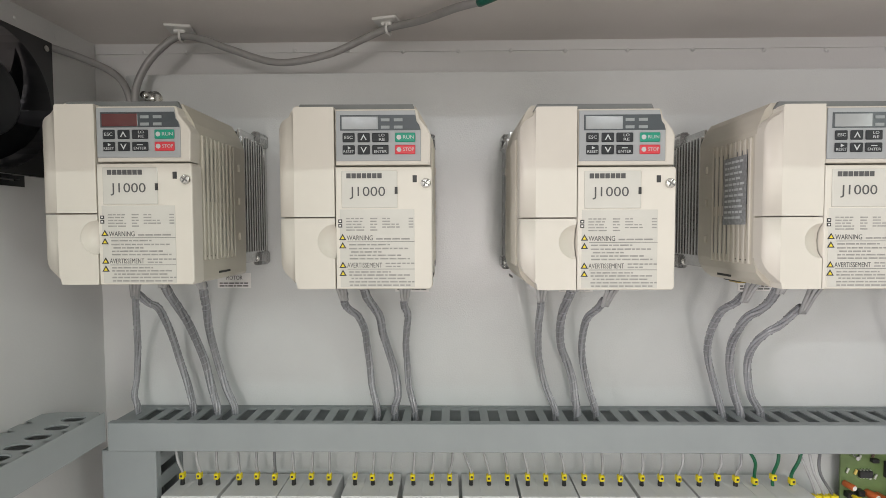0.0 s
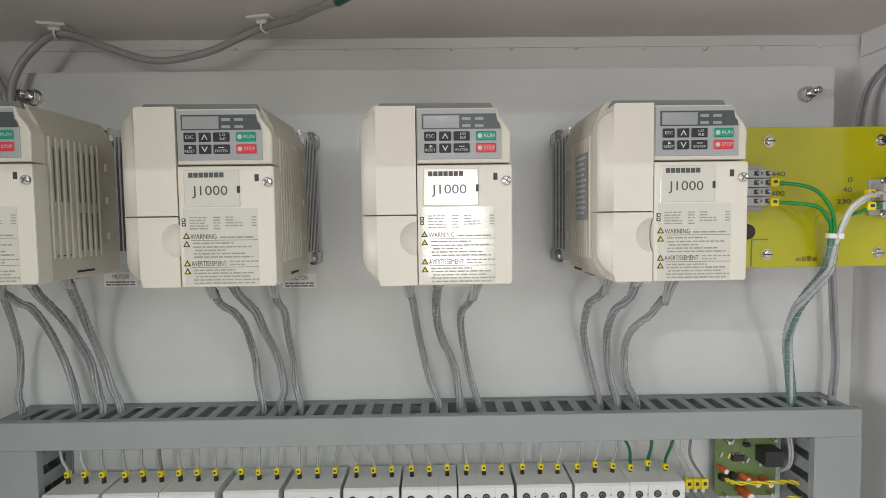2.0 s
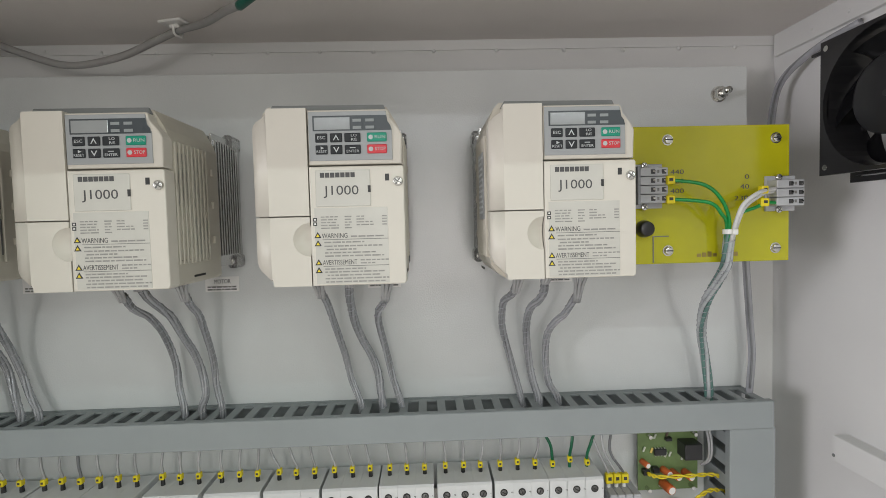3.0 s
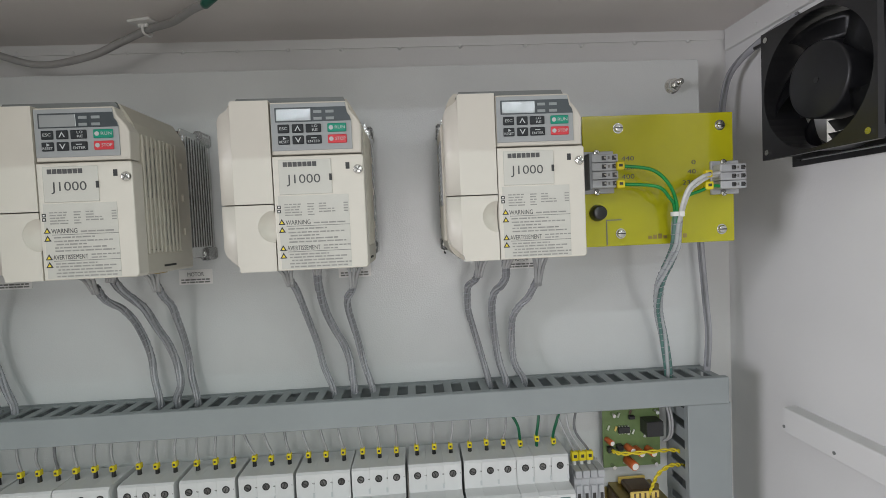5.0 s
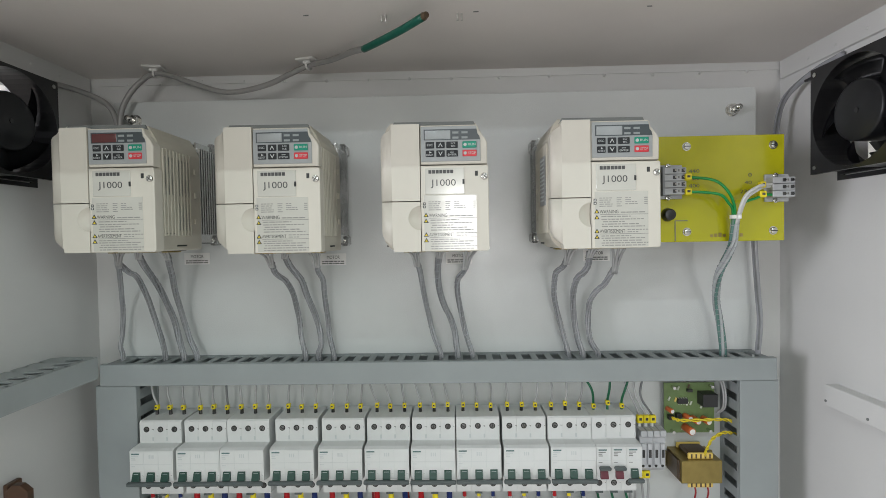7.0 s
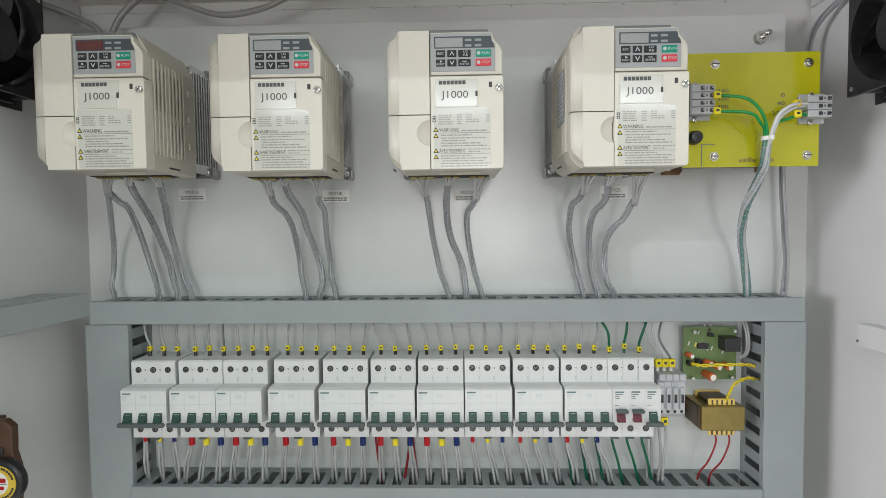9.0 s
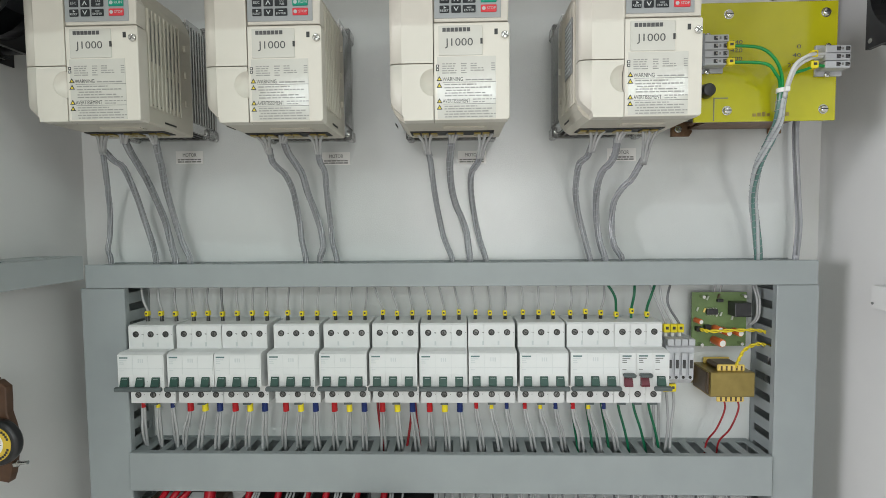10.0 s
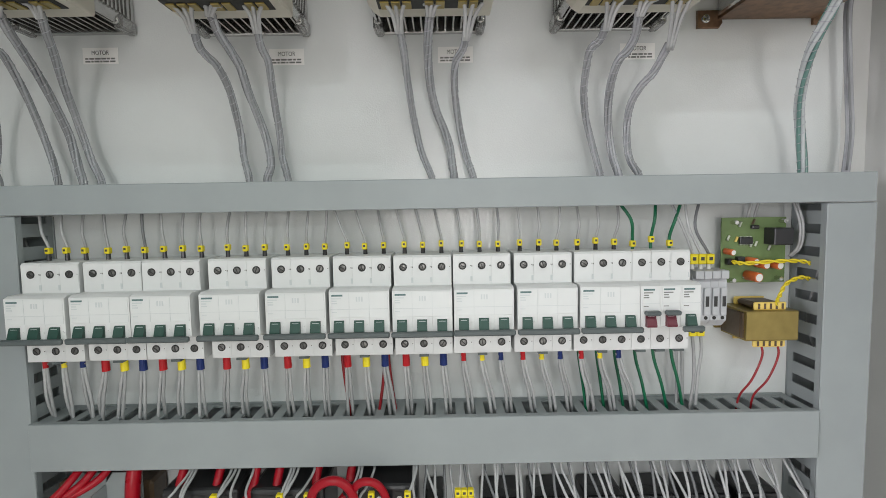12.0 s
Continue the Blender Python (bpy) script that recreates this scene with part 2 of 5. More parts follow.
def cyl(p0, p1, r0, r1=None, sides=16, bm=None, bevel=0.0):
    own = bmesh.new()
    p0, p1 = Vector(p0), Vector(p1)
    d = p1 - p0
    bmesh.ops.create_cone(own, cap_ends=True, segments=sides, radius1=r0, radius2=r0 if r1 is None else r1, depth=d.length)
    if bevel:
        rim = [e for e in own.edges if len({round(v.co.z, 6) for v in e.verts}) == 1]
        bmesh.ops.bevel(own, geom=rim, offset=bevel, segments=2, profile=0.5, affect="EDGES")
    bmesh.ops.transform(own, matrix=Matrix.Translation((p0 + p1) / 2) @ d.to_track_quat("Z", "Y").to_matrix().to_4x4(), verts=own.verts)
    return join(bm, own)


def spline(pts, n=6):
    """Catmull-Rom through the points."""
    p = [Vector(q) for q in pts]
    p = [p[0] * 2 - p[1]] + p + [p[-1] * 2 - p[-2]]
    out = []
    for i in range(1, len(p) - 2):
        for k in range(n):
            t = k / n
            a, b, c, d = p[i - 1:i + 3]
            out.append(0.5 * ((2 * b) + (c - a) * t + (2 * a - 5 * b + 4 * c - d) * t * t + (3 * b - a - 3 * c + d) * t ** 3))
    return out + [p[-2]]


def tube(pts, r, sides=8, n=6, bm=None, wobble=0.0):
    own = bmesh.new()
    line = spline(pts, n)
    rings, side = [], Vector((0.31, 0.9, 0.2))
    for i, c in enumerate(line):
        d = (line[min(i + 1, len(line) - 1)] - line[max(i - 1, 0)]).normalized()
        u = (side - d * side.dot(d)).normalized()
        w = d.cross(u)
        rr = r * (1 + wobble * math.sin(i * 1.9))
        rings.append([own.verts.new(c + (u * math.cos(a) + w * math.sin(a)) * rr) for a in (2 * math.pi * k / sides for k in range(sides))])
        side = u
    for a, b in zip(rings, rings[1:]):
        for k in range(sides):
            own.faces.new((a[k], a[(k + 1) % sides], b[(k + 1) % sides], b[k]))
    own.faces.new(list(reversed(rings[0])))
    own.faces.new(rings[-1])
    for f in own.faces:
        f.smooth = True
    return join(bm, own)


_texts = {}


def lettering(name, text, height, place, mat, parent, width=None):
    """Flat raised letters that face the front, centred at place."""
    key = (text, height, width)
    if key not in _texts:
        cu = bpy.data.curves.new("letters", "FONT")
        cu.body, cu.size, cu.align_x, cu.align_y, cu.extrude = text, height / 0.72, "CENTER", "CENTER", 0.00005
        cu.resolution_u = 3
        tmp = bpy.data.objects.new("letters", cu)
        scene.collection.objects.link(tmp)
        me = bpy.data.meshes.new_from_object(tmp.evaluated_get(bpy.context.evaluated_depsgraph_get()))
        bpy.data.objects.remove(tmp)
        bpy.data.curves.remove(cu)
        xs = [v.co.x for v in me.vertices]
        s = width / (max(xs) - min(xs)) if width else 1.0
        me.transform(Matrix.Rotation(radians(90), 4, "X") @ Matrix.Diagonal((s, 1, 1, 1)))
        me.materials.append(mat)
        _texts[key] = me
    ob = new(name, _texts[key])
    ob.parent, ob.location = parent, place
    return ob


def screw(name, place, r, parent, mat=STEEL, cross=True, label=""):
    """A pan-head screw that faces the front."""
    bm = cyl((0, 0, 0), (0, -r * 0.55, 0), r, r * 0.82, 18, bevel=r * 0.12)
    head = part(name, bm, mat, parent, label, True)
    head.location = place
    if cross:
        bm = box(-r * 0.75, r * 0.75, -r * 0.62, -r * 0.5, -r * 0.11, r * 0.11)
        box(-r * 0.11, r * 0.11, -r * 0.62, -r * 0.5, -r * 0.75, r * 0.75, bm=bm)
        bmesh.ops.rotate(bm, verts=bm.verts, matrix=Matrix.Rotation(0.6, 3, "Y"))
        part("drive_slot", bm, INK_GREY, head)
    return head

# ---- the room and the cabinet ----
def setting(name, bm, mat, label, parent=None):
    return tagged(part(name, bm, mat, parent), label, kind="structure")


setting("floor", box(ROOM_X0, ROOM_X1, ROOM_Y0, ROOM_Y1, -0.1, 0), ROOM_FLOOR, "plain grey workshop floor")
setting("room_ceiling", box(ROOM_X0, ROOM_X1, ROOM_Y0, ROOM_Y1, ROOM_H, ROOM_H + 0.1), ROOM_PAINT, "plain pale workshop ceiling")
setting("wall_west", box(ROOM_X0 - 0.1, ROOM_X0, ROOM_Y0, ROOM_Y1, 0, ROOM_H), ROOM_PAINT, "plain pale workshop wall")
setting("wall_east", box(ROOM_X1, ROOM_X1 + 0.1, ROOM_Y0, ROOM_Y1, 0, ROOM_H), ROOM_PAINT, "plain pale workshop wall")
setting("wall_north", box(ROOM_X0, ROOM_X1, ROOM_Y1, ROOM_Y1 + 0.1, 0, ROOM_H), ROOM_PAINT, "plain pale workshop wall")
setting("wall_south", box(ROOM_X0, ROOM_X1, ROOM_Y0 - 0.1, ROOM_Y0, 0, ROOM_H), ROOM_PAINT, "plain pale workshop wall")

CX0, CX1, CYB, CYF, CZ0, CZ1 = -0.384, 0.584, 0.028, -0.38, 0.08, 1.807
setting("cabinet_back", box(CX0 - 0.002, CX1 + 0.002, CYB, CYB + 0.002, CZ0, CZ1), POWDER_WALL, "off-white powder-coated cabinet back sheet")


def holed_wall(x0, x1, yc, zc, h):
    """A side wall with a square opening for its fan."""
    bm = bmesh.new()
    outer = [(CYF, CZ0), (CYB + 0.002, CZ0), (CYB + 0.002, CZ1), (CYF, CZ1)]
    inner = [(yc - h, zc - h), (yc + h, zc - h), (yc + h, zc + h), (yc - h, zc + h)]
    o0, o1, i0, i1 = ([bm.verts.new((x, *p)) for p in ring] for x, ring in ((x0, outer), (x1, outer), (x0, inner), (x1, inner)))
    for k in range(4):
        j = (k + 1) % 4
        for quad in ((o0[k], o0[j], i0[j], i0[k]), (o1[j], o1[k], i1[k], i1[j]), (o0[j], o0[k], o1[k], o1[j]), (i0[k], i0[j], i1[j], i1[k])):
            bm.faces.new(quad)
    bmesh.ops.recalc_face_normals(bm, faces=bm.faces)
    return bm


setting("cabinet_side_west", holed_wall(CX0 - 0.022, CX0 - 0.002, -0.1425, 1.7085, 0.056), POWDER_WALL, "off-white powder-coated cabinet side wall")
setting("cabinet_side_east", holed_wall(CX1 + 0.002, CX1 + 0.022, -0.1495, 1.6975, 0.056), POWDER_WALL, "off-white powder-coated cabinet side wall")
setting("cabinet_ceiling", box(CX0 - 0.022, CX1 + 0.022, CYF, CYB + 0.002, CZ1, CZ1 + 0.02), CEIL, "warm grey painted cabinet roof sheet")
setting("cabinet_floor", box(CX0 - 0.022, CX1 + 0.022, CYF, CYB + 0.002, CZ0 - 0.08, CZ0), POWDER_WALL, "off-white cabinet floor sheet")
# folded corner flanges along the roof, with weld dimples
setting("trim_back", prism([(CYB + 0.0005, 1.7965), (CYB + 0.0005, CZ1), (CYB - 0.0030, CZ1), (CYB - 0.0014, 1.7968)], "x", CX0, CX1), POWDER_WALL, "folded flange under the cabinet roof")
setting("trim_west", prism([(CX0 - 0.002, 1.782), (CX0 - 0.002, CZ1), (CX0 + 0.001, CZ1), (CX0 + 0.001, 1.783)], "y", CYF, CYB - 0.004), POWDER_WALL, "folded flange under the cabinet roof")
setting("trim_east", prism([(CX1 + 0.002, 1.782), (CX1 + 0.002, CZ1), (CX1 - 0.001, CZ1), (CX1 - 0.001, 1.783)], "y", CYF, CYB - 0.004), POWDER_WALL, "folded flange under the cabinet roof")

# weld studs along the flange
stud = None
for x, z in ((-0.33, 1.799), (-0.283, 1.798), (-0.223, 1.801), (-0.163, 1.799), (-0.105, 1.798), (-0.045, 1.797), (0.015, 1.797), (0.072, 1.797), (0.131, 1.796), (0.198, 1.796), (0.268, 1.796), (0.344, 1.795), (0.411, 1.794), (0.475, 1.795), (0.54, 1.796)):
    if stud is None:
        stud = tagged(part("weld_stud", cyl((0, 0.001, 0), (0, -0.0011, 0), 0.0026, 0.0012, 12, bevel=0.0004), POWDER_WALL, None, "", True),
                      "small painted-over weld stud on the cabinet back flange", "stud", "weld studs of the flange")
        stud.location = (x, CYB - 0.0016, z)
    else:
        o = copy_thing(stud, pose(x, CYB - 0.0016, z))
for y in (-0.03, -0.075, -0.12, -0.17, -0.22):
    copy_thing(stud, pose(CX1 - 0.001, y, 1.792, 0, 0, -90))
    copy_thing(stud, pose(CX0 + 0.001, y, 1.794, 0, 0, 90))

# mounting plate with rounded corners
PX0, PX1, PZ0, PZ1 = -0.334, 0.536, 0.30, 1.766


def rounded(x0, x1, z0, z1, r, n=4):
    out = []
    for cx, cz, a0 in ((x1 - r, z1 - r, 0), (x0 + r, z1 - r, 90), (x0 + r, z0 + r, 180), (x1 - r, z0 + r, 270)):
        out += [(cx + r * math.cos(radians(a0 + 90 * k / n)), cz + r * math.sin(radians(a0 + 90 * k / n))) for k in range(n + 1)]
    return out


plate = setting("mounting_plate", prism(rounded(PX0, PX1, PZ0, PZ1, 0.003), "y", 0.003, 0.0, 0.0008), POWDER, "off-white powder-coated steel mounting plate")
for x, z in ((-0.303, 1.74), (0.504, 1.736)):
    b = thing("plate_bolt", (x, 0, z), "zinc plated stud with nut and washer through the mounting plate", "bolt", "plate bolts")
    part("washer", cyl((0, 0, 0), (0, -0.0015, 0), 0.0085, sides=20), STEEL, b, smooth=False)
    part("nut", cyl((0, -0.0015, 0), (0, -0.0085, 0), 0.0072, sides=6, bevel=0.0006), STEEL, b)
    part("stud_end", cyl((0, -0.0085, 0), (0, -0.02, 0), 0.0038, 0.0036, 12), STEEL, b, smooth=True)


# ---- cable ducts ----
def slotted(parent, along, a0, a1, fixed, depth0, depth1, pitch, slot, first):
    """A duct's slotted wall: two long strips and the fingers between. along 'x': a level wall at height fixed; 'z': an upright one at x = fixed."""
    t = 0.0016

    def slab(p0, p1, y0, y1, name, bevel=0.0):
        if along == "x":
            return part(name, box(p0, p1, y0, y1, fixed, fixed + t, bevel), DUCT_DARK, parent)
        return part(name, box(fixed, fixed + t, y0, y1, p0, p1, bevel), DUCT_DARK, parent)
    slab(a0, a1, depth0, depth0 + 0.006, "front_strip")
    slab(a0, a1, depth1 - 0.007, depth1, "root_strip")
    start = a0
    p = first
    while p < a1:
        if p - start > 0.0008:
            slab(start, p, depth0 + 0.006, depth1 - 0.007, "finger")
        start = p + slot
        p += pitch
    if a1 - start > 0.0008:
        slab(start, a1, depth0 + 0.006, depth1 - 0.007, "finger")


def duct(name, x0, x1, z0, z1, label, along, front=-0.053, walls=(), pitch=0.0194, slot=0.0112, first=None):
    d = thing(name, (0, 0, 0), label, "cable duct", "cable ducts")
    part("back", box(x0 + 0.001, x1 - 0.001, -0.002, -0.0002, z0 + 0.001, z1 - 0.001), DUCT_DARK, d)
    # lid with folded lips
    bm = box(x0, x1, front, front + 0.0018, z0, z1, 0.0007)
    if along == "x":
        box(x0, x1, front + 0.0018, front + 0.008, z1 - 0.0014, z1, bm=bm)
        box(x0, x1, front + 0.0018, front + 0.008, z0, z0 + 0.0014, bm=bm)
    else:
        box(x0, x0 + 0.0014, front + 0.0018, front + 0.008, z0, z1, bm=bm)
        box(x1 - 0.0014, x1, front + 0.0018, front + 0.008, z0, z1, bm=bm)
    part("lid", bm, DUCT, d, "smooth snap-on lid")
    for w in walls:
        if along == "x":
            slotted(d, "x", x0, x1, w, front + 0.004, -0.002, pitch, slot, first if first is not None else x0 + 0.012)
        else:
            slotted(d, "z", z0, z1, w, front + 0.004, -0.002, pitch, slot, first if first is not None else z0 + 0.008)
    return d


TOPZ0, TOPZ1 = 1.3885, 1.4165
LOWZ0, LOWZ1 = 1.139, 1.1865
duct("cable_duct", -0.3275, 0.5305, TOPZ0, TOPZ1, "long grey plastic cable duct below the drives", "x", walls=(TOPZ1 - 0.0035, TOPZ0 + 0.002), first=-0.3055)
duct("cable_duct", -0.2835, 0.485, LOWZ0, LOWZ1, "grey plastic cable duct below the breaker row", "x", walls=(LOWZ1 - 0.0035, LOWZ0 + 0.002), first=-0.2655, pitch=0.0203)
duct("cable_duct", -0.336, -0.2825, 0.9, 1.388, "upright grey plastic cable duct beside the breakers", "z", front=-0.050, walls=(-0.286, -0.334), pitch=0.0225, slot=0.0095)
duct("cable_duct", 0.4865, 0.534, 0.9, 1.388, "upright grey plastic cable duct beside the transformer", "z", front=-0.050, walls=(0.488, 0.531), pitch=0.0225, slot=0.0095)

# loose wires lying in the ducts
for k in range(5):
    y, z = -0.012 - 0.007 * k, 1.393 + 0.003 * (k % 3)
    pts = [(-0.315 + 0.85 * i / 9, y + random.uniform(-0.003, 0.003), z + random.uniform(0, 0.006)) for i in range(10)]
    tagged(part("duct_wire", tube(pts, 0.0016, 6, 3), WIRE, None), "grey wire lying inside the slotted cable duct", "wire", "wires in the ducts")
for k in range(5):
    y, z = -0.012 - 0.007 * k, 1.146 + 0.004 * (k % 3)
    pts = [(-0.27 + 0.74 * i / 9, y + random.uniform(-0.003, 0.003), z + random.uniform(0, 0.016)) for i in range(10)]
    tagged(part("duct_wire", tube(pts, 0.0016, 6, 3), WIRE, None), "grey wire lying inside the slotted cable duct", "wire", "wires in the ducts")
for x in (-0.309, 0.51):
    for k in range(4):
        pts = [(x + random.uniform(-0.014, 0.014), -0.012 - 0.008 * k, 0.92 + 0.46 * i / 8) for i in range(9)]
        tagged(part("duct_wire", tube(pts, 0.0016, 6, 3), WIRE, None), "grey wire lying inside the slotted cable duct", "wire", "wires in the ducts")

# punched rail on the west wall, plain bracket rail on the east wall
rail = thing("punched_rail", (0, 0, 0), "grey painted steel rail with oval holes on the cabinet wall", "rail")
RX0, RX1, RZ0, RZ1, RY0, RY1 = -0.386, -0.3285, 1.399, 1.4275, -0.34, -0.0535
part("face", box(RX1 - 0.0015, RX1, RY0, RY1, RZ0, RZ1, 0.0006), SIDE_GREY, rail)
# Added sheet that keeps light out of the channel, so its holes look dark.
part("bottom_flange", box(RX0, RX1 - 0.0018, RY0, RY1 - 0.0018, RZ0, RZ0 + 0.0015), SIDE_GREY, rail)
part("end_cap", box(RX0, RX1 - 0.0018, RY1 - 0.0015, RY1, RZ0, RZ1 - 0.0018), SIDE_GREY, rail)


def holed_strip(x0, x1, y0, y1, z, t, holes, hx0, hx1, half):
    """A level strip with oval holes through it."""
    bm = bmesh.new()
    cuts = [y0] + [(a + b) / 2 for a, b in zip(holes, holes[1:])] + [y1]
    for i, c in enumerate(holes):
        cx = (hx0 + hx1) / 2
        oval = []
        n = 16
        for k in range(n):
            a = 2 * math.pi * (k + 0.5) / n
            oval.append((cx + (hx1 - hx0) / 2 * math.copysign(abs(math.cos(a)) ** 0.6, math.cos(a)), c + half * math.copysign(abs(math.sin(a)) ** 0.8, math.sin(a))))
        outer = []
        for k in range(n):
            a = 2 * math.pi * (k + 0.5) / n
            ca, sa = math.cos(a), math.sin(a)
            s = 1 / max(abs(ca), abs(sa))
            u, v = ca * s, sa * s
            outer.append((x1 if u > 0 and abs(u) > 0.999 else x0 if u < 0 and abs(u) > 0.999 else cx + u * (x1 - cx if u > 0 else cx - x0),
                          (cuts[i + 1] if v > 0.999 else cuts[i] if v < -0.999 else c + v * ((cuts[i + 1] - c) if v > 0 else (c - cuts[i])))))
        vi = [[bm.verts.new((p[0], p[1], zz)) for p in oval] for zz in (z, z - t)]
        vo = [[bm.verts.new((p[0], p[1], zz)) for p in outer] for zz in (z, z - t)]
        for k in range(n):
            j = (k + 1) % n
            bm.faces.new((vi[0][k], vo[0][k], vo[0][j], vi[0][j]))
            bm.faces.new((vi[1][j], vo[1][j], vo[1][k], vi[1][k]))
            bm.faces.new((vi[0][j], vi[1][j], vi[1][k], vi[0][k]))
    bmesh.ops.remove_doubles(bm, verts=bm.verts, dist=0.00002)
    bmesh.ops.recalc_face_normals(bm, faces=bm.faces)
    return bm


part("top_flange", holed_strip(RX0, RX1 - 0.0015, RY0, RY1, RZ1, 0.0015, [-0.3257 + 0.0196 * k for k in range(14)], -0.356, -0.336, 0.0064), SIDE_GREY, rail)

bracket = thing("wall_rail", (0, 0, 0), "white painted folded steel rail with round holes on the cabinet wall", "rail")
bm = box(CX1 - 0.013, CX1 - 0.0115, -0.34, -0.077, 1.3655, 1.3905, 0.0005)
box(CX1 - 0.0115, CX1 + 0.002, -0.34, -0.077, 1.389, 1.3905, bm=bm)
box(CX1 - 0.0115, CX1 + 0.002, -0.0785, -0.077, 1.3655, 1.389, bm=bm)
part("channel", bm, POWDER_WALL, bracket)
hole = part("hole", cyl((CX1 - 0.0131, -0.078, 1.371), (CX1 - 0.0137, -0.078, 1.371), 0.0016, sides=12), RIM, bracket)
again(hole, y=-0.06), again(hole, y=-0.12)


# ---- inverter drives ----
DH, DD = 0.128, -0.160


def mm(px, py):
    """From a sketch of the front to metres: right and up from the middle of the drive's bottom edge."""
    return (px - 317) * 0.000183, (775 - py) * 0.000183


def rect(px0, py0, px1, py1, y0, y1, bevel=0.0, bm=None):
    (x0, z1), (x1, z0) = mm(px0, py0), mm(px1, py1)
    return box(x0, x1, y1, y0, z0, z1, bevel, bm=bm)


def build_drive(display, lit):
    d = thing("inverter_drive", (0, 0, 0), "cream plastic motor inverter drive with grey keypad", "inverter drive", "drives on the mounting plate")
    # heat sink
    part("heat_sink_base", box(-0.0498, 0.0498, -0.007, -0.0002, 0.006, 0.128, 0.0008), ALU, d)
    fin = part("fin", box(-0.0008, 0.0008, -0.062, -0.007, 0.008, 0.126), ALU, d)
    fin.location = (-0.0445, 0, 0)
    for k in range(1, 13):
        again(fin, x=0.00742 * k)
    for s in (-1, 1):
        part("heat_sink_side", box(*sorted((s * 0.0470, s * 0.0490)), -0.064, -0.007, 0.008, 0.128), ALU, d)
        rib = part("side_rib", box(*sorted((s * 0.0491, s * 0.0511)), -0.0012, 0.0012, 0.018, 0.122), ALU, d)
        rib.location = (0, -0.014, 0)
        for k in range(1, 9):
            again(rib, y=-0.0058 * k)
        # clear corner shrouds with their screws
        for z0, z1 in ((0.004, 0.017), (0.119, 0.133)):
            bm = box(*sorted((s * 0.0436, s * 0.0522)), -0.026, -0.0005, z0, z1, 0.002)
            part("corner_shroud", bm, CLEAR, d, "clear plastic corner shroud")
        screw("foot_screw", (s * 0.0475, -0.0268, 0.0105), 0.0036, d)
    # housing behind the covers
    back = [(-0.0535, 0.018), (-0.0515, 0.010), (-0.047, 0.004), (-0.041, 0.0), (0.0525, 0.0), (0.0535, 0.002), (0.0535, 0.107), (0.051, 0.114), (0.047, 0.121), (0.043, 0.1275),
            (-0.044, 0.1285), (-0.048, 0.124), (-0.051, 0.117), (-0.0535, 0.110)]
    part("housing", prism([(x * 0.985, z * (1.018 if z > 0.06 else 1)) for x, z in back], "y", -0.064, -0.1475), CREAM_SHADED, d)
    for s in (-1, 1):
        hw = 0.0527
        rib = part("vent_rib", box(*sorted((s * (hw - 0.001), s * (hw + 0.0016))), -0.0017, 0.0017, 0.016, 0.108, 0.0006), CREAM_SHADED, d)
        rib.location = (0, -0.0885, 0)
        for k in range(1, 9):
            again(rib, y=-0.0066 * k)
        part("side_seam", box(*sorted((s * hw, s * (hw + 0.0004))), -0.142, -0.122, 0.0185, 0.0193), RECESS_SHADE, d)
        part("side_slot", box(*sorted((s * hw, s * (hw + 0.0005))), -0.118, -0.098, 0.0045, 0.0062), RECESS_SHADE, d)
        slot = part("vent_slot", box(*sorted((s * hw, s * (hw + 0.0003))), -0.0013, 0.0013, 0.060, 0.100), RIM, d)
        slot.location = (0, -0.0918, 0)
        for k in (1, 2, 3, 5, 6, 7):
            again(slot, y=-0.0066 * k)
        low_slot = part("vent_slot", box(*sorted((s * hw, s * (hw + 0.0003))), -0.0013, 0.0013, 0.022, 0.052), RIM, d)
        low_slot.location = (0, -0.0918, 0)
        for k in (1, 2, 3):
            again(low_slot, y=-0.0066 * k)
        clip = part("side_clip", box(*sorted((s * hw, s * (hw + 0.0018))), -0.0790, -0.0765, 0.03, 0.036), CREAM_SHADED, d)
        again(clip, z=0.03), again(clip, z=0.058)
    part("rim", prism([(-0.0425, 0.1262), (0.0425, 0.1262), (0.0405, 0.1308), (-0.0395, 0.1312)], "y", -0.1478, -0.1505), RIM, d, "dark grey rim along the top of the covers")
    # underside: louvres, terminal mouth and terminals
    louvre = part("louvre", box(-0.006, 0.034, -0.1295, -0.127, -0.0012, 0.001, 0.0004), CREAM_SHADED, d)
    again(louvre, y=0.005), again(louvre, y=0.010)
    part("terminal_mouth", box(-0.040, 0.044, -0.105, -0.083, -0.0008, 0.001), RECESS_SHADE, d, "terminal opening, its inner shade painted on")
    term = part("terminal", box(-0.0035, 0.0035, -0.100, -0.086, -0.0024, -0.0008, 0.0005), BRASS, d)
    term.location = (-0.034, 0, 0)
    for k in (1, 2, 4, 5, 7, 8):
        again(term, x=0.0088 * k)
    # left covers: flat in front, rounded back along the outer edge
    fold = ((-0.0419, 0.0, 0.1236, 0.0045), (-0.0443, 0.0001, 0.1207, 0.0070), (-0.0468, 0.0003, 0.1192, 0.0094), (-0.0492, 0.0008, 0.1178, 0.0116), (-0.0510, 0.0016, 0.1158, 0.0145), (-0.0523, 0.0027, 0.1130, 0.0180), (-0.0528, 0.0040, 0.1085, 0.0215))

    def rounded_edge(bm, z0, z1):
        """The outer strip of a cover between two heights, curving back to the rim."""
        cols = []
        for x, back_, top_, low_ in fold:
            za, zb = max(z0, low_), min(z1, top_)
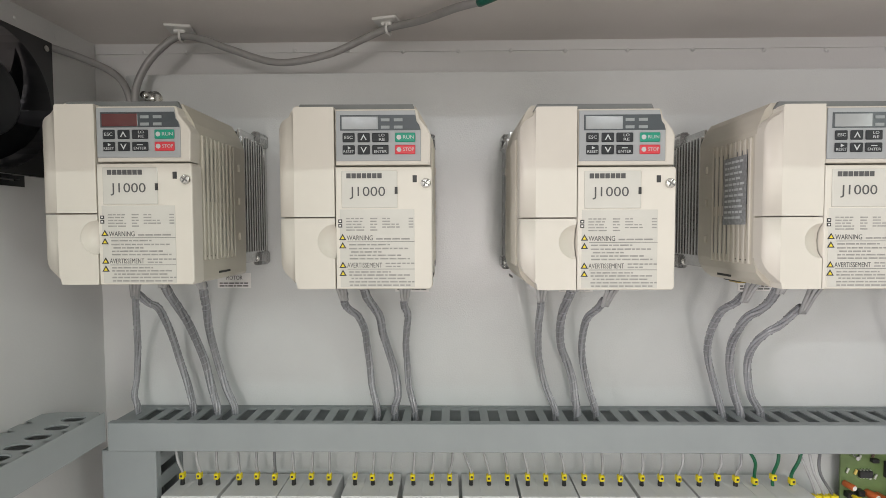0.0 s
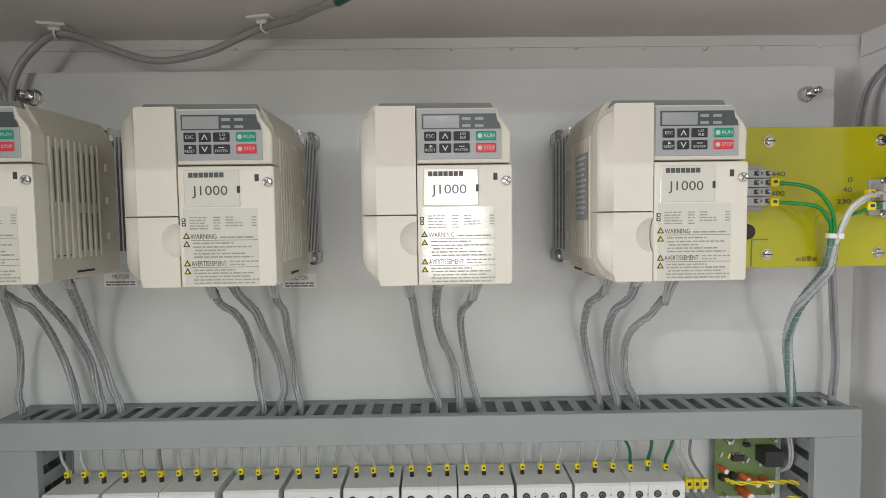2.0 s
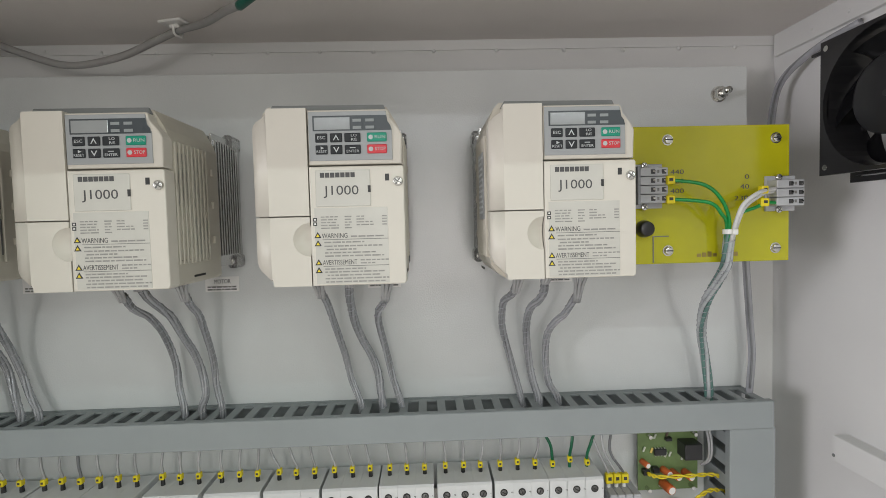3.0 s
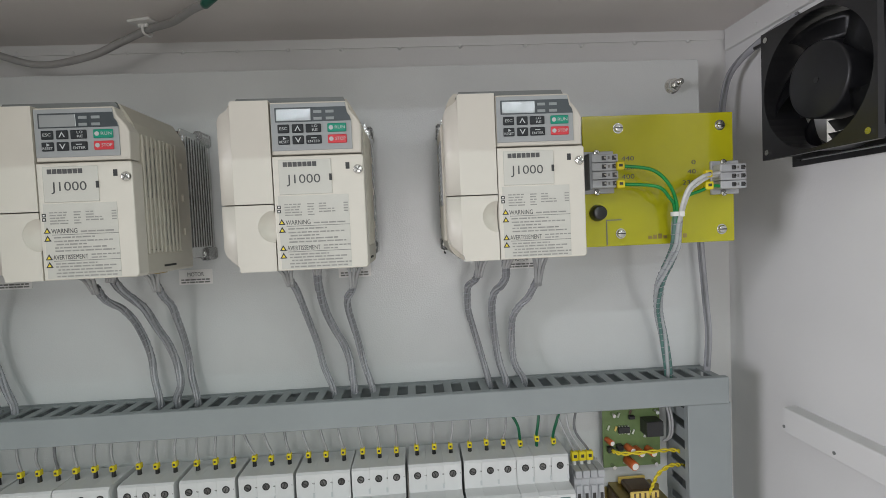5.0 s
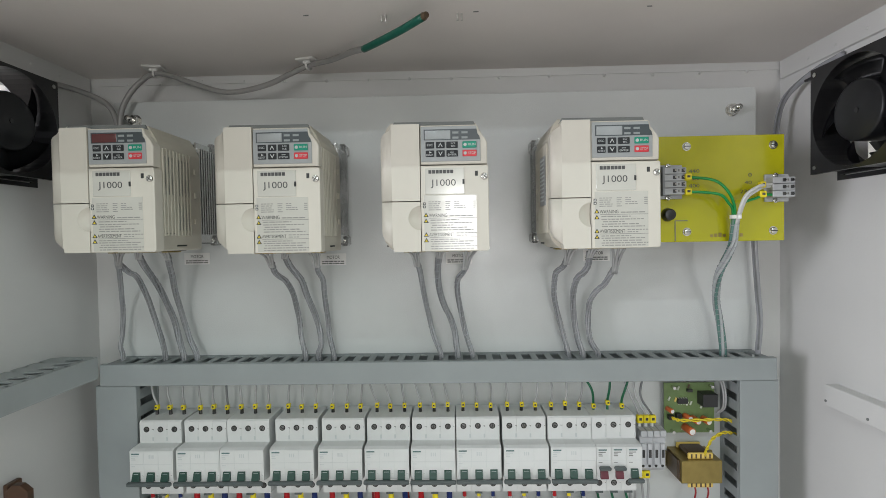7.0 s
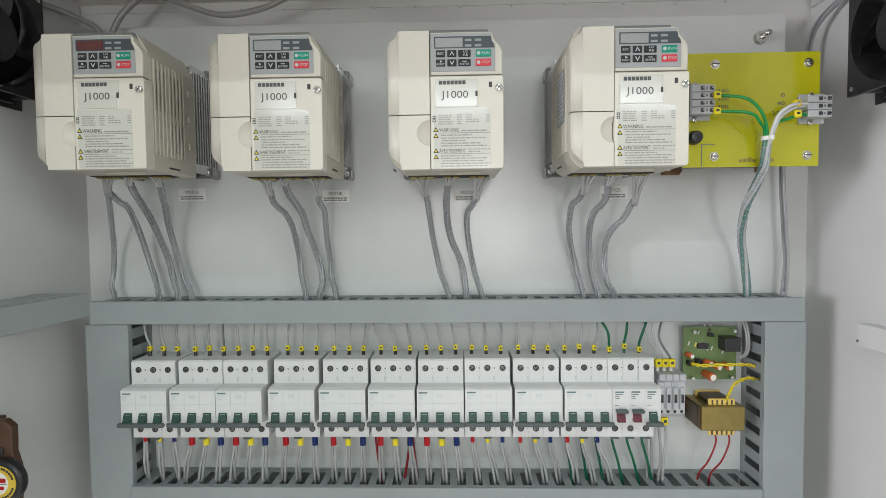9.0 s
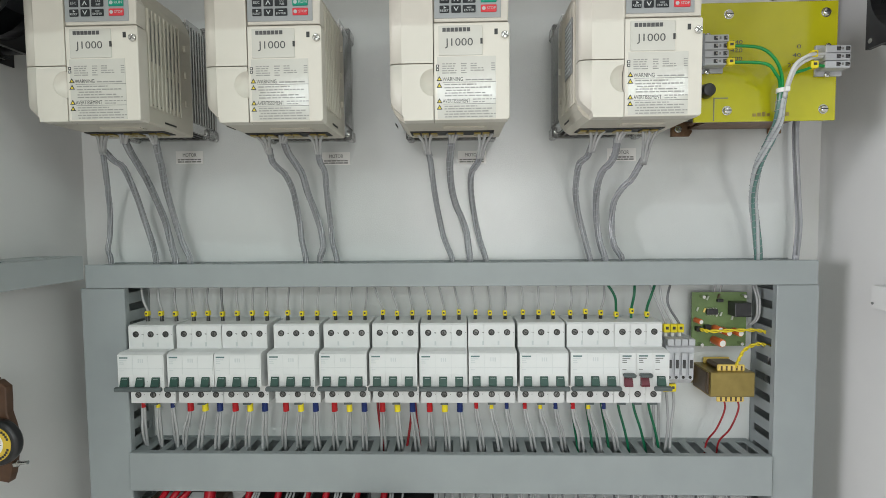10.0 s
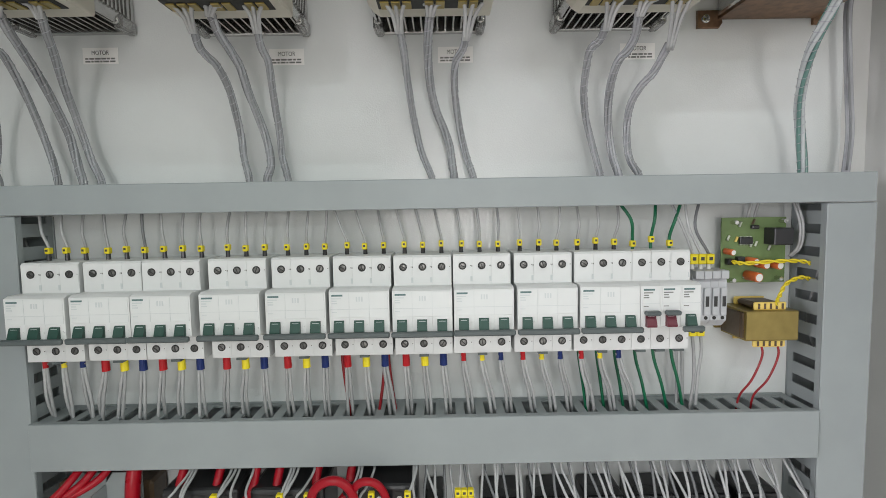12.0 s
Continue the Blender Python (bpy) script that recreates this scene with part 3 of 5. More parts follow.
            cols.append([bm.verts.new(p) for p in ((x, DD + back_, za), (x, DD + back_, zb), (x, -0.146, zb), (x, -0.146, za))])
        for a, b in zip(cols, cols[1:]):
            for k in range(4):
                bm.faces.new((a[k], a[(k + 1) % 4], b[(k + 1) % 4], b[k])).smooth = k == 0
        bm.faces.new(cols[-1])
        bmesh.ops.recalc_face_normals(bm, faces=bm.faces)
        return bm

    left = [(-0.0137, 0.1272), (-0.0408, 0.1272), (-0.0417, 0.1265), (-0.0419, 0.1250), (-0.0419, 0.0508), (-0.0137, 0.0508)]
    part("upper_cover", rounded_edge(prism(left, "y", -0.146, DD), 0.0508, 0.1272), CREAM, d)
    cut = [(-0.0137 + 0.0122 * math.cos(radians(a)), 0.0335 + 0.0122 * math.sin(radians(a))) for a in range(90, 271, 15)]
    low = [(-0.0137, 0.0498), (-0.0419, 0.0498), (-0.0419, 0.0055), (-0.0409, 0.0038), (-0.0403, 0.0), (-0.0137, 0.0)]
    part("lower_cover", rounded_edge(prism(low + list(reversed(cut)), "y", -0.146, DD), 0.0, 0.0498), CREAM, d)
    # dished thumb recess
    bm = bmesh.new()
    rings = []
    for r, y in ((0.0122, DD + 0.0002), (0.0095, DD + 0.0032), (0.006, DD + 0.0052), (0.0, DD + 0.006)):
        rings.append([bm.verts.new((-0.0137 + r * math.cos(radians(a)), y, 0.0335 + r * math.sin(radians(a)))) for a in range(90, 271, 15)])
    for a, b in zip(rings, rings[1:]):
        for k in range(len(a) - 1):
            bm.faces.new((a[k], a[k + 1], b[k + 1], b[k]))
    bmesh.ops.recalc_face_normals(bm, faces=bm.faces)
    part("thumb_recess", bm, CREAM, d, smooth=True)
    # keypad head
    head = [(-0.0130, 0.0868), (0.0530, 0.0868), (0.0536, 0.1075), (0.0515, 0.1120), (0.0480, 0.1165), (0.0455, 0.1195), (0.0440, 0.1248), (0.0425, 0.1258), (-0.0130, 0.1258)]
    part("head_cover", prism(head, "y", -0.146, DD + 0.001, 0.0012), CREAM, d)
    pad = part("keypad", prism([mm(250, 285), mm(572, 285), mm(572, 168), mm(566, 150), mm(556, 135), mm(550, 95), mm(250, 95)], "y", DD + 0.001, DD + 0.0002, 0.0004), KEYPAD, d, "grey keypad panel")
    part("display_band", prism([mm(267, 170), mm(571, 170), mm(566, 150), mm(556, 137), mm(552, 112), mm(267, 112)], "y", DD + 0.0002, DD - 0.0001), KEY_BAND, pad)
    part("display", rect(273, 118, 411, 166, DD - 0.0001, DD - 0.0005, 0.0002), display, pad, "switched-on seven segment display" if lit else "blank display window, reflection paled into its colour")
    tag = part("status_lamp", box(-0.0030, 0.0030, DD - 0.0004, DD - 0.0001, -0.0010, 0.0010), TAG_INK, pad)
    tag.location = Vector((mm(438, 131)[0], 0, mm(438, 131)[1]))
    for dx, dz in ((0.009, 0), (0, -0.005), (0.009, -0.005)):
        again(tag, x=dx, z=dz)
    part("tag_print", rect(424, 128, 452, 134, DD - 0.0004, DD - 0.0005), INK_GREY, tag)
    keys = (("ESC", 299, 197, 46, KEY_BLACK), ("up", 356, 197, 46, KEY_BLACK), ("LO", 419, 197, 62, KEY_BLACK), ("RUN", 513, 197, 76, KEY_GREEN),
            ("RESET", 299, 243, 46, KEY_BLACK), ("down", 356, 243, 46, KEY_BLACK), ("ENTER", 419, 243, 62, KEY_BLACK), ("STOP", 513, 243, 76, KEY_RED))
    for text, px, py, w, m in keys:
        key = part("key", rect(px - w / 2, py - 17.5, px + w / 2, py + 17.5, DD + 0.0002, DD - 0.0006, 0.0005), m, pad)
        x, z = mm(px, py)
        yk = DD - 0.0007
        if text in ("up", "down"):
            s = 1 if text == "up" else -1
            bm = prism([(x - 0.0022, z - 0.0018 * s), (x - 0.0014, z - 0.0018 * s), (x, z + 0.0008 * s), (x + 0.0014, z - 0.0018 * s), (x + 0.0022, z - 0.0018 * s), (x, z + 0.0022 * s)], "y", yk + 0.0001, yk - 0.0001)
            part("key_print", bm, SILVER_INK, key)
        elif text in ("RUN", "STOP"):
            lettering("key_print", text, 0.0024, (x + 0.0023, yk, z), SILVER_INK, key, 0.0075)
            part("key_symbol", cyl((x - 0.0043, yk + 0.0001, z), (x - 0.0043, yk - 0.0001, z), 0.0017, sides=8), SILVER_INK, key)
        elif text == "RESET":
            lettering("key_print", "RESET", 0.0019, (x, yk, z - 0.0014), SILVER_INK, key, 0.0072)
            part("key_symbol", prism([(x - 0.0005, z + 0.0002), (x + 0.0018, z + 0.0012), (x - 0.0005, z + 0.0024)], "y", yk + 0.0001, yk - 0.0001), SILVER_INK, key)
        elif text == "ENTER":
            lettering("key_print", "ENTER", 0.0019, (x, yk, z - 0.0014), SILVER_INK, key, 0.0088)
            part("key_symbol", box(x - 0.002, x + 0.002, yk - 0.0001, yk + 0.0001, z + 0.0008, z + 0.0014), SILVER_INK, key)
        elif text == "LO":
            lettering("key_print", "LO", 0.0019, (x + 0.001, yk, z + 0.0014), SILVER_INK, key, 0.004)
            lettering("key_print", "RE", 0.0019, (x + 0.001, yk, z - 0.0015), SILVER_INK, key, 0.004)
        else:
            lettering("key_print", text, 0.0022, (x, yk, z), SILVER_INK, key, 0.0056)
    # terminal cover
    cov = [(-0.0130, 0.0), (0.0526, 0.0), (0.0542, 0.002), (0.0542, 0.0840), (0.0531, 0.0856), (-0.0130, 0.0856)]
    cover = part("terminal_cover", prism(cov, "y", -0.146, DD, 0.0009), CREAM, d)
    plate_ = part("name_plate", rect(270, 322, 482, 464, DD, DD - 0.0005, 0.0003), LABEL, cover, "glossy name plate")
    # the maker's mark as seven plain blocks
    block = part("mark_block", rect(289, 332, 305.5, 351, DD - 0.0005, DD - 0.0007), MARK_INK, plate_)
    for k in range(1, 7):
        again(block, x=19.6 * k * 0.000183)
    x, z = mm(371, 403)
    lettering("model_print", "J1000", 0.0068, (x, DD - 0.0006, z), MARK_INK, plate_, 0.0248)
    part("latch_slot", rect(472, 384, 483, 411, DD - 0.0003, DD - 0.0007), INK, cover)
    part("key_slot", rect(540, 340, 556, 367, DD + 0.0002, DD - 0.0002), INK, cover)
    x, z = mm(590, 370)
    screw("cover_screw", (x, DD - 0.0002, z), 0.0037, cover)
    sheet = part("warning_label", rect(262, 469, 546, 768, DD, DD - 0.0002), LABEL, cover, "glossy warning label with fine print")
    yl = DD - 0.0003
    for px, py in ((272, 575), (272, 607), (272, 682), (272, 713)):
        tri = part("warning_triangle", prism([mm(px - 14, py + 11), mm(px + 14, py + 11), mm(px, py - 13)], "y", yl + 0.0001, yl - 0.0001), INK, sheet)
        part("triangle_field", prism([mm(px - 7, py + 7), mm(px + 7, py + 7), mm(px, py - 5)], "y", yl - 0.0001, yl - 0.0002), WARN_YELLOW, tri)
    x, z = mm(338, 579)
    lettering("heading", "WARNING", 0.0036, (x, yl, z), MARK_INK, sheet, 0.0182)
    x, z = mm(355, 684)
    lettering("heading", "AVERTISSEMENT", 0.0036, (x, yl, z), MARK_INK, sheet, 0.0245)
    part("rule", rect(290, 592, 546, 594, yl, yl - 0.0001), INK_GREY, sheet)
    part("rule", rect(290, 697, 546, 699, yl, yl - 0.0001), INK_GREY, sheet)
    rnd = random.Random(5)
    bm = bmesh.new()

    def words(px0, px1, py, h):
        p = px0
        while p < px1 - 6:
            w = rnd.uniform(10, 34)
            rect(p, py - h / 2, min(p + w, px1), py + h / 2, yl, yl - 0.0001, bm=bm)
            p += w + 4.5
    for row in ((400, 530, 582, 5.6), (296, 452, 604, 5.6), (296, 522, 619, 5.6), (304, 420, 632, 5.6), (298, 505, 645, 5.6), (298, 528, 658, 5.6), (435, 545, 676, 5), (435, 492, 688, 5),
                (296, 455, 709, 5.6), (296, 528, 721, 5.6), (304, 510, 734, 5.6), (296, 545, 747, 5.6), (298, 535, 760, 5.6)):
        words(*row)
    for k in range(5):
        words(286, 300 + (52, 48, 44, 56, 60)[k], 504 + 11 * k, 4.6)
        words(378, 405, 504 + 11 * k, 4.6)
        if k < 4:
            words(424, 424 + (36, 34, 62, 66)[k], 504 + 11 * k, 4.6)
            words(524, 542, 504 + 11 * k, 4.6)
    part("fine_print", bm, PRINT, sheet)
    for py in (514, 531):
        sq = part("mode_symbol", rect(256, py - 7, 271, py + 7, DD, DD - 0.0003), INK, cover)
        part("symbol_field", rect(260, py - 3, 267, py + 3, DD - 0.0003, DD - 0.0004), PAPER, sq)
    return d


def rating_plate(d):
    bm = box(-0.0550, -0.0543, -0.139, -0.109, 0.045, 0.096)
    p = part("rating_plate", bm, RATING, d, "dark rating plate with fine print")
    rnd = random.Random(3)
    bm = bmesh.new()
    for k in range(11):
        y = -0.111
        while y > -0.132:
            w = rnd.uniform(0.002, 0.006)
            box(-0.0552, -0.0550, max(y - w, -0.1375), y, 0.0915 - 0.0042 * k, 0.0932 - 0.0042 * k, bm=bm)
            y -= w + 0.0012
    part("fine_print", bm, SILVER_INK, p)


SCALE = (1.045, 1.0, 1.038)
drive_a = build_drive(LCD_RED, True)
drive_a.location, drive_a.scale = (-0.2386, 0, 1.5635), SCALE
drive_b = build_drive(LCD, False)
drive_b.location, drive_b.scale = (-0.0634, 0, 1.5600), SCALE
drive_c = copy_thing(drive_b, pose(0.1119, 0, 1.5590))
drive_d = copy_thing(drive_b, pose(0.2876, 0, 1.5595))
rating_plate(drive_d)


# ---- wrapped motor cables between drives and duct ----
def bundle(top, pts, r, label="motor cable bundle in clear spiral wrap", strands=3, mats=(STRAND,)):
    """A wrapped bundle that fans out into single cores at the drive."""
    b = thing("cable_bundle", (0, 0, 0), label, "cable", "motor cables")
    centre = spline(pts, 9)
    for q in range(5):
        lay = []
        for i, c in enumerate(centre):
            dvec = (centre[min(i + 1, len(centre) - 1)] - centre[max(i - 1, 0)]).normalized()
            u = Vector((1, 0, 0)) - dvec * dvec.x
            u.normalize()
            a = 2 * math.pi * q / 5 + i * 0.055 + 0.15 * math.sin(i * 0.3 + q)
            lay.append(c + (u * math.cos(a) + dvec.cross(u) * math.sin(a)) * r * 0.60)
        part("strand", tube(lay, r * 0.43, 7, 2), mats[q % len(mats)], b)
    # the wrap's winding, raised a little
    line = spline(pts, 30)
    turn, helix = 0.0, []
    for i in range(1, len(line) - 1):
        step = line[i] - line[i - 1]
        dvec = step.normalized()
        turn += step.length / 0.0085 * 2 * math.pi
        u = dvec.orthogonal().normalized()
        helix.append(line[i] + (u * math.cos(turn) + dvec.cross(u) * math.sin(turn)) * r)
    part("wrap_edge", tube(helix, 0.00035, 4, 1), SPIRAL, b)
    p0 = Vector(pts[0])
    for k in range(strands):
        x = top[0] + (k - (strands - 1) / 2) * 0.0075
        part("core", tube([(x, top[1], top[2]), ((x + p0.x) / 2, (top[1] + p0.y) / 2 - 0.001, (top[2] * 0.5 + p0.z * 0.5)), p0 + Vector(((k - 1) * 0.002, -0.001, -0.006))], 0.0017, 7, 4), WIRE, b)
    e = Vector(pts[-1])
    part("core_end", tube([e, e + Vector((0.004, 0.004, -0.008)), e + Vector((0.010, 0.008, -0.016))], r * 0.75, 8, 4), WIRE, b)
    return b


bundle((-0.268, -0.094, 1.564), [(-0.2742, -0.0863, 1.5505), (-0.2928, -0.0572, 1.5226), (-0.3039, -0.0398, 1.5023), (-0.3131, -0.0249, 1.4808), (-0.3184, -0.02, 1.4516), (-0.3198, -0.0222, 1.4336), (-0.3162, -0.0236, 1.4229), (-0.3154, -0.024, 1.408)], 0.0030)
bundle((-0.268, -0.094, 1.564), [(-0.275, -0.0844, 1.5487), (-0.2725, -0.0717, 1.5372), (-0.2668, -0.0655, 1.5314), (-0.2684, -0.0507, 1.5157), (-0.2716, -0.0339, 1.4949), (-0.2728, -0.02, 1.4693), (-0.266, -0.0203, 1.4476), (-0.2608, -0.0225, 1.4311), (-0.2581, -0.0239, 1.4211), (-0.2573, -0.024, 1.408)], 0.0034)
bundle((-0.243, -0.094, 1.564), [(-0.2468, -0.0904, 1.5593), (-0.2469, -0.0794, 1.5442), (-0.2474, -0.0641, 1.5299), (-0.2476, -0.0505, 1.5155), (-0.2488, -0.0337, 1.4947), (-0.247, -0.02, 1.4691), (-0.2417, -0.0203, 1.4474), (-0.2374, -0.0223, 1.4331), (-0.2332, -0.0239, 1.4209), (-0.2324, -0.024, 1.408)], 0.0039)
bundle((-0.215, -0.094, 1.564), [(-0.2116, -0.0899, 1.5577), (-0.216, -0.079, 1.5439), (-0.2224, -0.0626, 1.5284), (-0.2296, -0.0448, 1.5085), (-0.2341, -0.0285, 1.4873), (-0.2319, -0.02, 1.4618), (-0.2245, -0.0213, 1.4401), (-0.2157, -0.0237, 1.4222), (-0.2149, -0.024, 1.408)], 0.0036)
bundle((-0.091, -0.094, 1.559), [(-0.0886, -0.082, 1.5466), (-0.0907, -0.0688, 1.5345), (-0.0872, -0.0624, 1.5282), (-0.0814, -0.0563, 1.5217), (-0.0779, -0.0435, 1.5069), (-0.078, -0.0277, 1.4858), (-0.0766, -0.02, 1.464), (-0.0746, -0.021, 1.4425), (-0.0692, -0.0238, 1.4213), (-0.0684, -0.024, 1.408)], 0.0035)
bundle((-0.066, -0.094, 1.559), [(-0.0707, -0.0897, 1.5571), (-0.069, -0.0772, 1.5422), (-0.0647, -0.0651, 1.5311), (-0.0608, -0.0548, 1.5201), (-0.0603, -0.0379, 1.4998), (-0.0565, -0.0235, 1.4784), (-0.0508, -0.02, 1.4566), (-0.0478, -0.022, 1.4353), (-0.0512, -0.0238, 1.4212), (-0.0504, -0.024, 1.408)], 0.0039)
bundle((-0.033, -0.094, 1.559), [(-0.0344, -0.0814, 1.546), (-0.0365, -0.0681, 1.5339), (-0.0342, -0.0576, 1.5231), (-0.0364, -0.0432, 1.5065), (-0.0389, -0.0275, 1.4854), (-0.0384, -0.02, 1.4637), (-0.0364, -0.021, 1.4423), (-0.031, -0.0239, 1.421), (-0.0302, -0.024, 1.408)], 0.0034)
bundle((0.085, -0.094, 1.558), [(0.0869, -0.0798, 1.5446), (0.0891, -0.0653, 1.5313), (0.0905, -0.0475, 1.5119), (0.0929, -0.031, 1.4912), (0.0964, -0.02, 1.4697), (0.1018, -0.0207, 1.4448), (0.1116, -0.024, 1.4201), (0.1124, -0.024, 1.408)], 0.0034)
bundle((0.116, -0.094, 1.558), [(0.114, -0.0889, 1.5548), (0.1117, -0.075, 1.5401), (0.1106, -0.0591, 1.5247), (0.1121, -0.0419, 1.5049), (0.1172, -0.0266, 1.4839), (0.1248, -0.02, 1.4659), (0.1303, -0.0203, 1.4481), (0.1322, -0.0226, 1.4305), (0.1336, -0.024, 1.42), (0.1344, -0.024, 1.408)], 0.0040)
bundle((0.150, -0.094, 1.558), [(0.1445, -0.0745, 1.5398), (0.1422, -0.0647, 1.5307), (0.1358, -0.0559, 1.5212), (0.1346, -0.0445, 1.5081), (0.1368, -0.0285, 1.4873), (0.1404, -0.02, 1.4657), (0.1452, -0.0207, 1.4444), (0.1526, -0.024, 1.4198), (0.1534, -0.024, 1.408)], 0.0035)
bundle((0.268, -0.094, 1.559), [(0.2653, -0.0795, 1.5443), (0.2633, -0.0698, 1.5354), (0.2567, -0.0624, 1.5281), (0.2566, -0.0487, 1.5134), (0.2589, -0.0352, 1.4966), (0.2648, -0.0219, 1.4753), (0.2715, -0.02, 1.4505), (0.2789, -0.024, 1.419), (0.2797, -0.024, 1.408)], 0.0035)
bundle((0.296, -0.094, 1.559), [(0.2903, -0.0882, 1.5526), (0.2932, -0.0727, 1.5381), (0.2906, -0.062, 1.5278), (0.2843, -0.0543, 1.5196), (0.2827, -0.0432, 1.5065), (0.2848, -0.0277, 1.4858), (0.2883, -0.02, 1.4609), (0.2921, -0.0218, 1.4363), (0.2971, -0.024, 1.4189), (0.2979, -0.024, 1.408)], 0.0039)
bundle((0.323, -0.094, 1.559), [(0.3261, -0.0657, 1.5317), (0.3234, -0.0569, 1.5224), (0.3197, -0.0466, 1.5108), (0.3121, -0.0392, 1.5015), (0.307, -0.0295, 1.4891), (0.3065, -0.02, 1.4714), (0.3065, -0.02, 1.4502), (0.3094, -0.0223, 1.4327), (0.3172, -0.024, 1.4188), (0.318, -0.024, 1.408)], 0.0036)

# paper labels under the drives
for x, z in ((-0.2235, 1.5495), (-0.0345, 1.5455), (0.1375, 1.545), (0.3235, 1.5455)):
    lab = thing("motor_label", (x, 0, z), "white paper label printed for the motor on the plate", "label", "motor labels")
    part("paper", box(-0.0178, 0.0178, -0.0006, -0.0002, -0.008, 0.008), PAPER, lab)
    lettering("print", "MOTOR", 0.0045, (0, -0.0007, 0.0028), INK, lab, 0.0175)
    bm = None
    for zz in (-0.0028, -0.0056):
        xx = -0.0155
        rnd = random.Random(int(zz * 1e5))
        while xx < 0.014:
            w = rnd.uniform(0.002, 0.006)
            bm = box(xx, min(xx + w, 0.0155), -0.0008, -0.0006, zz - 0.0008, zz + 0.0008, bm=bm)
            xx += w + 0.001
    part("fine_print", bm, INK_GREY, lab)


# ---- breaker row ----
ROW_Z0 = 1.2545
setting("din_rail", prism([(-0.008, 1.282), (-0.008, 1.317), (-0.0065, 1.317), (-0.0065, 1.3105), (-0.0005, 1.3105), (-0.0005, 1.2885), (-0.0065, 1.2885), (-0.0065, 1.282)], "x", -0.279, 0.402), STEEL, "zinc plated mounting rail behind the breakers")


def terminal_screws(parent, poles):
    """Round screw wells in the upper and lower fronts: flat discs with the wells' shade as colour."""
    for z in (0.0795, 0.0058):
        for p in range(poles):
            x = 0.0091 + 0.0182 * p
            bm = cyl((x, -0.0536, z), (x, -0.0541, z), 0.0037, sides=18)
            well = part("screw_well", bm, RECESS_SHADE, parent)
            part("clamp_screw", cyl((x, -0.0541, z), (x, -0.0546, z), 0.0028, 0.0023, 16, bevel=0.0002), DULL_STEEL, well, smooth=True)
            bm = box(-0.0024, 0.0024, -0.0001, 0.0001, -0.00045, 0.00045)
            bmesh.ops.rotate(bm, verts=bm.verts, matrix=Matrix.Rotation(0.5 + 0.7 * p + 40 * z, 3, "Y"))
            bmesh.ops.translate(bm, verts=bm.verts, vec=(x, -0.0547, z))
            part("drive_slot", bm, INK, well)
            part("well_dot", box(x + 0.0072, x + 0.0080, -0.0539, -0.0536, z - 0.0004, z + 0.0004), INK_GREY, well)


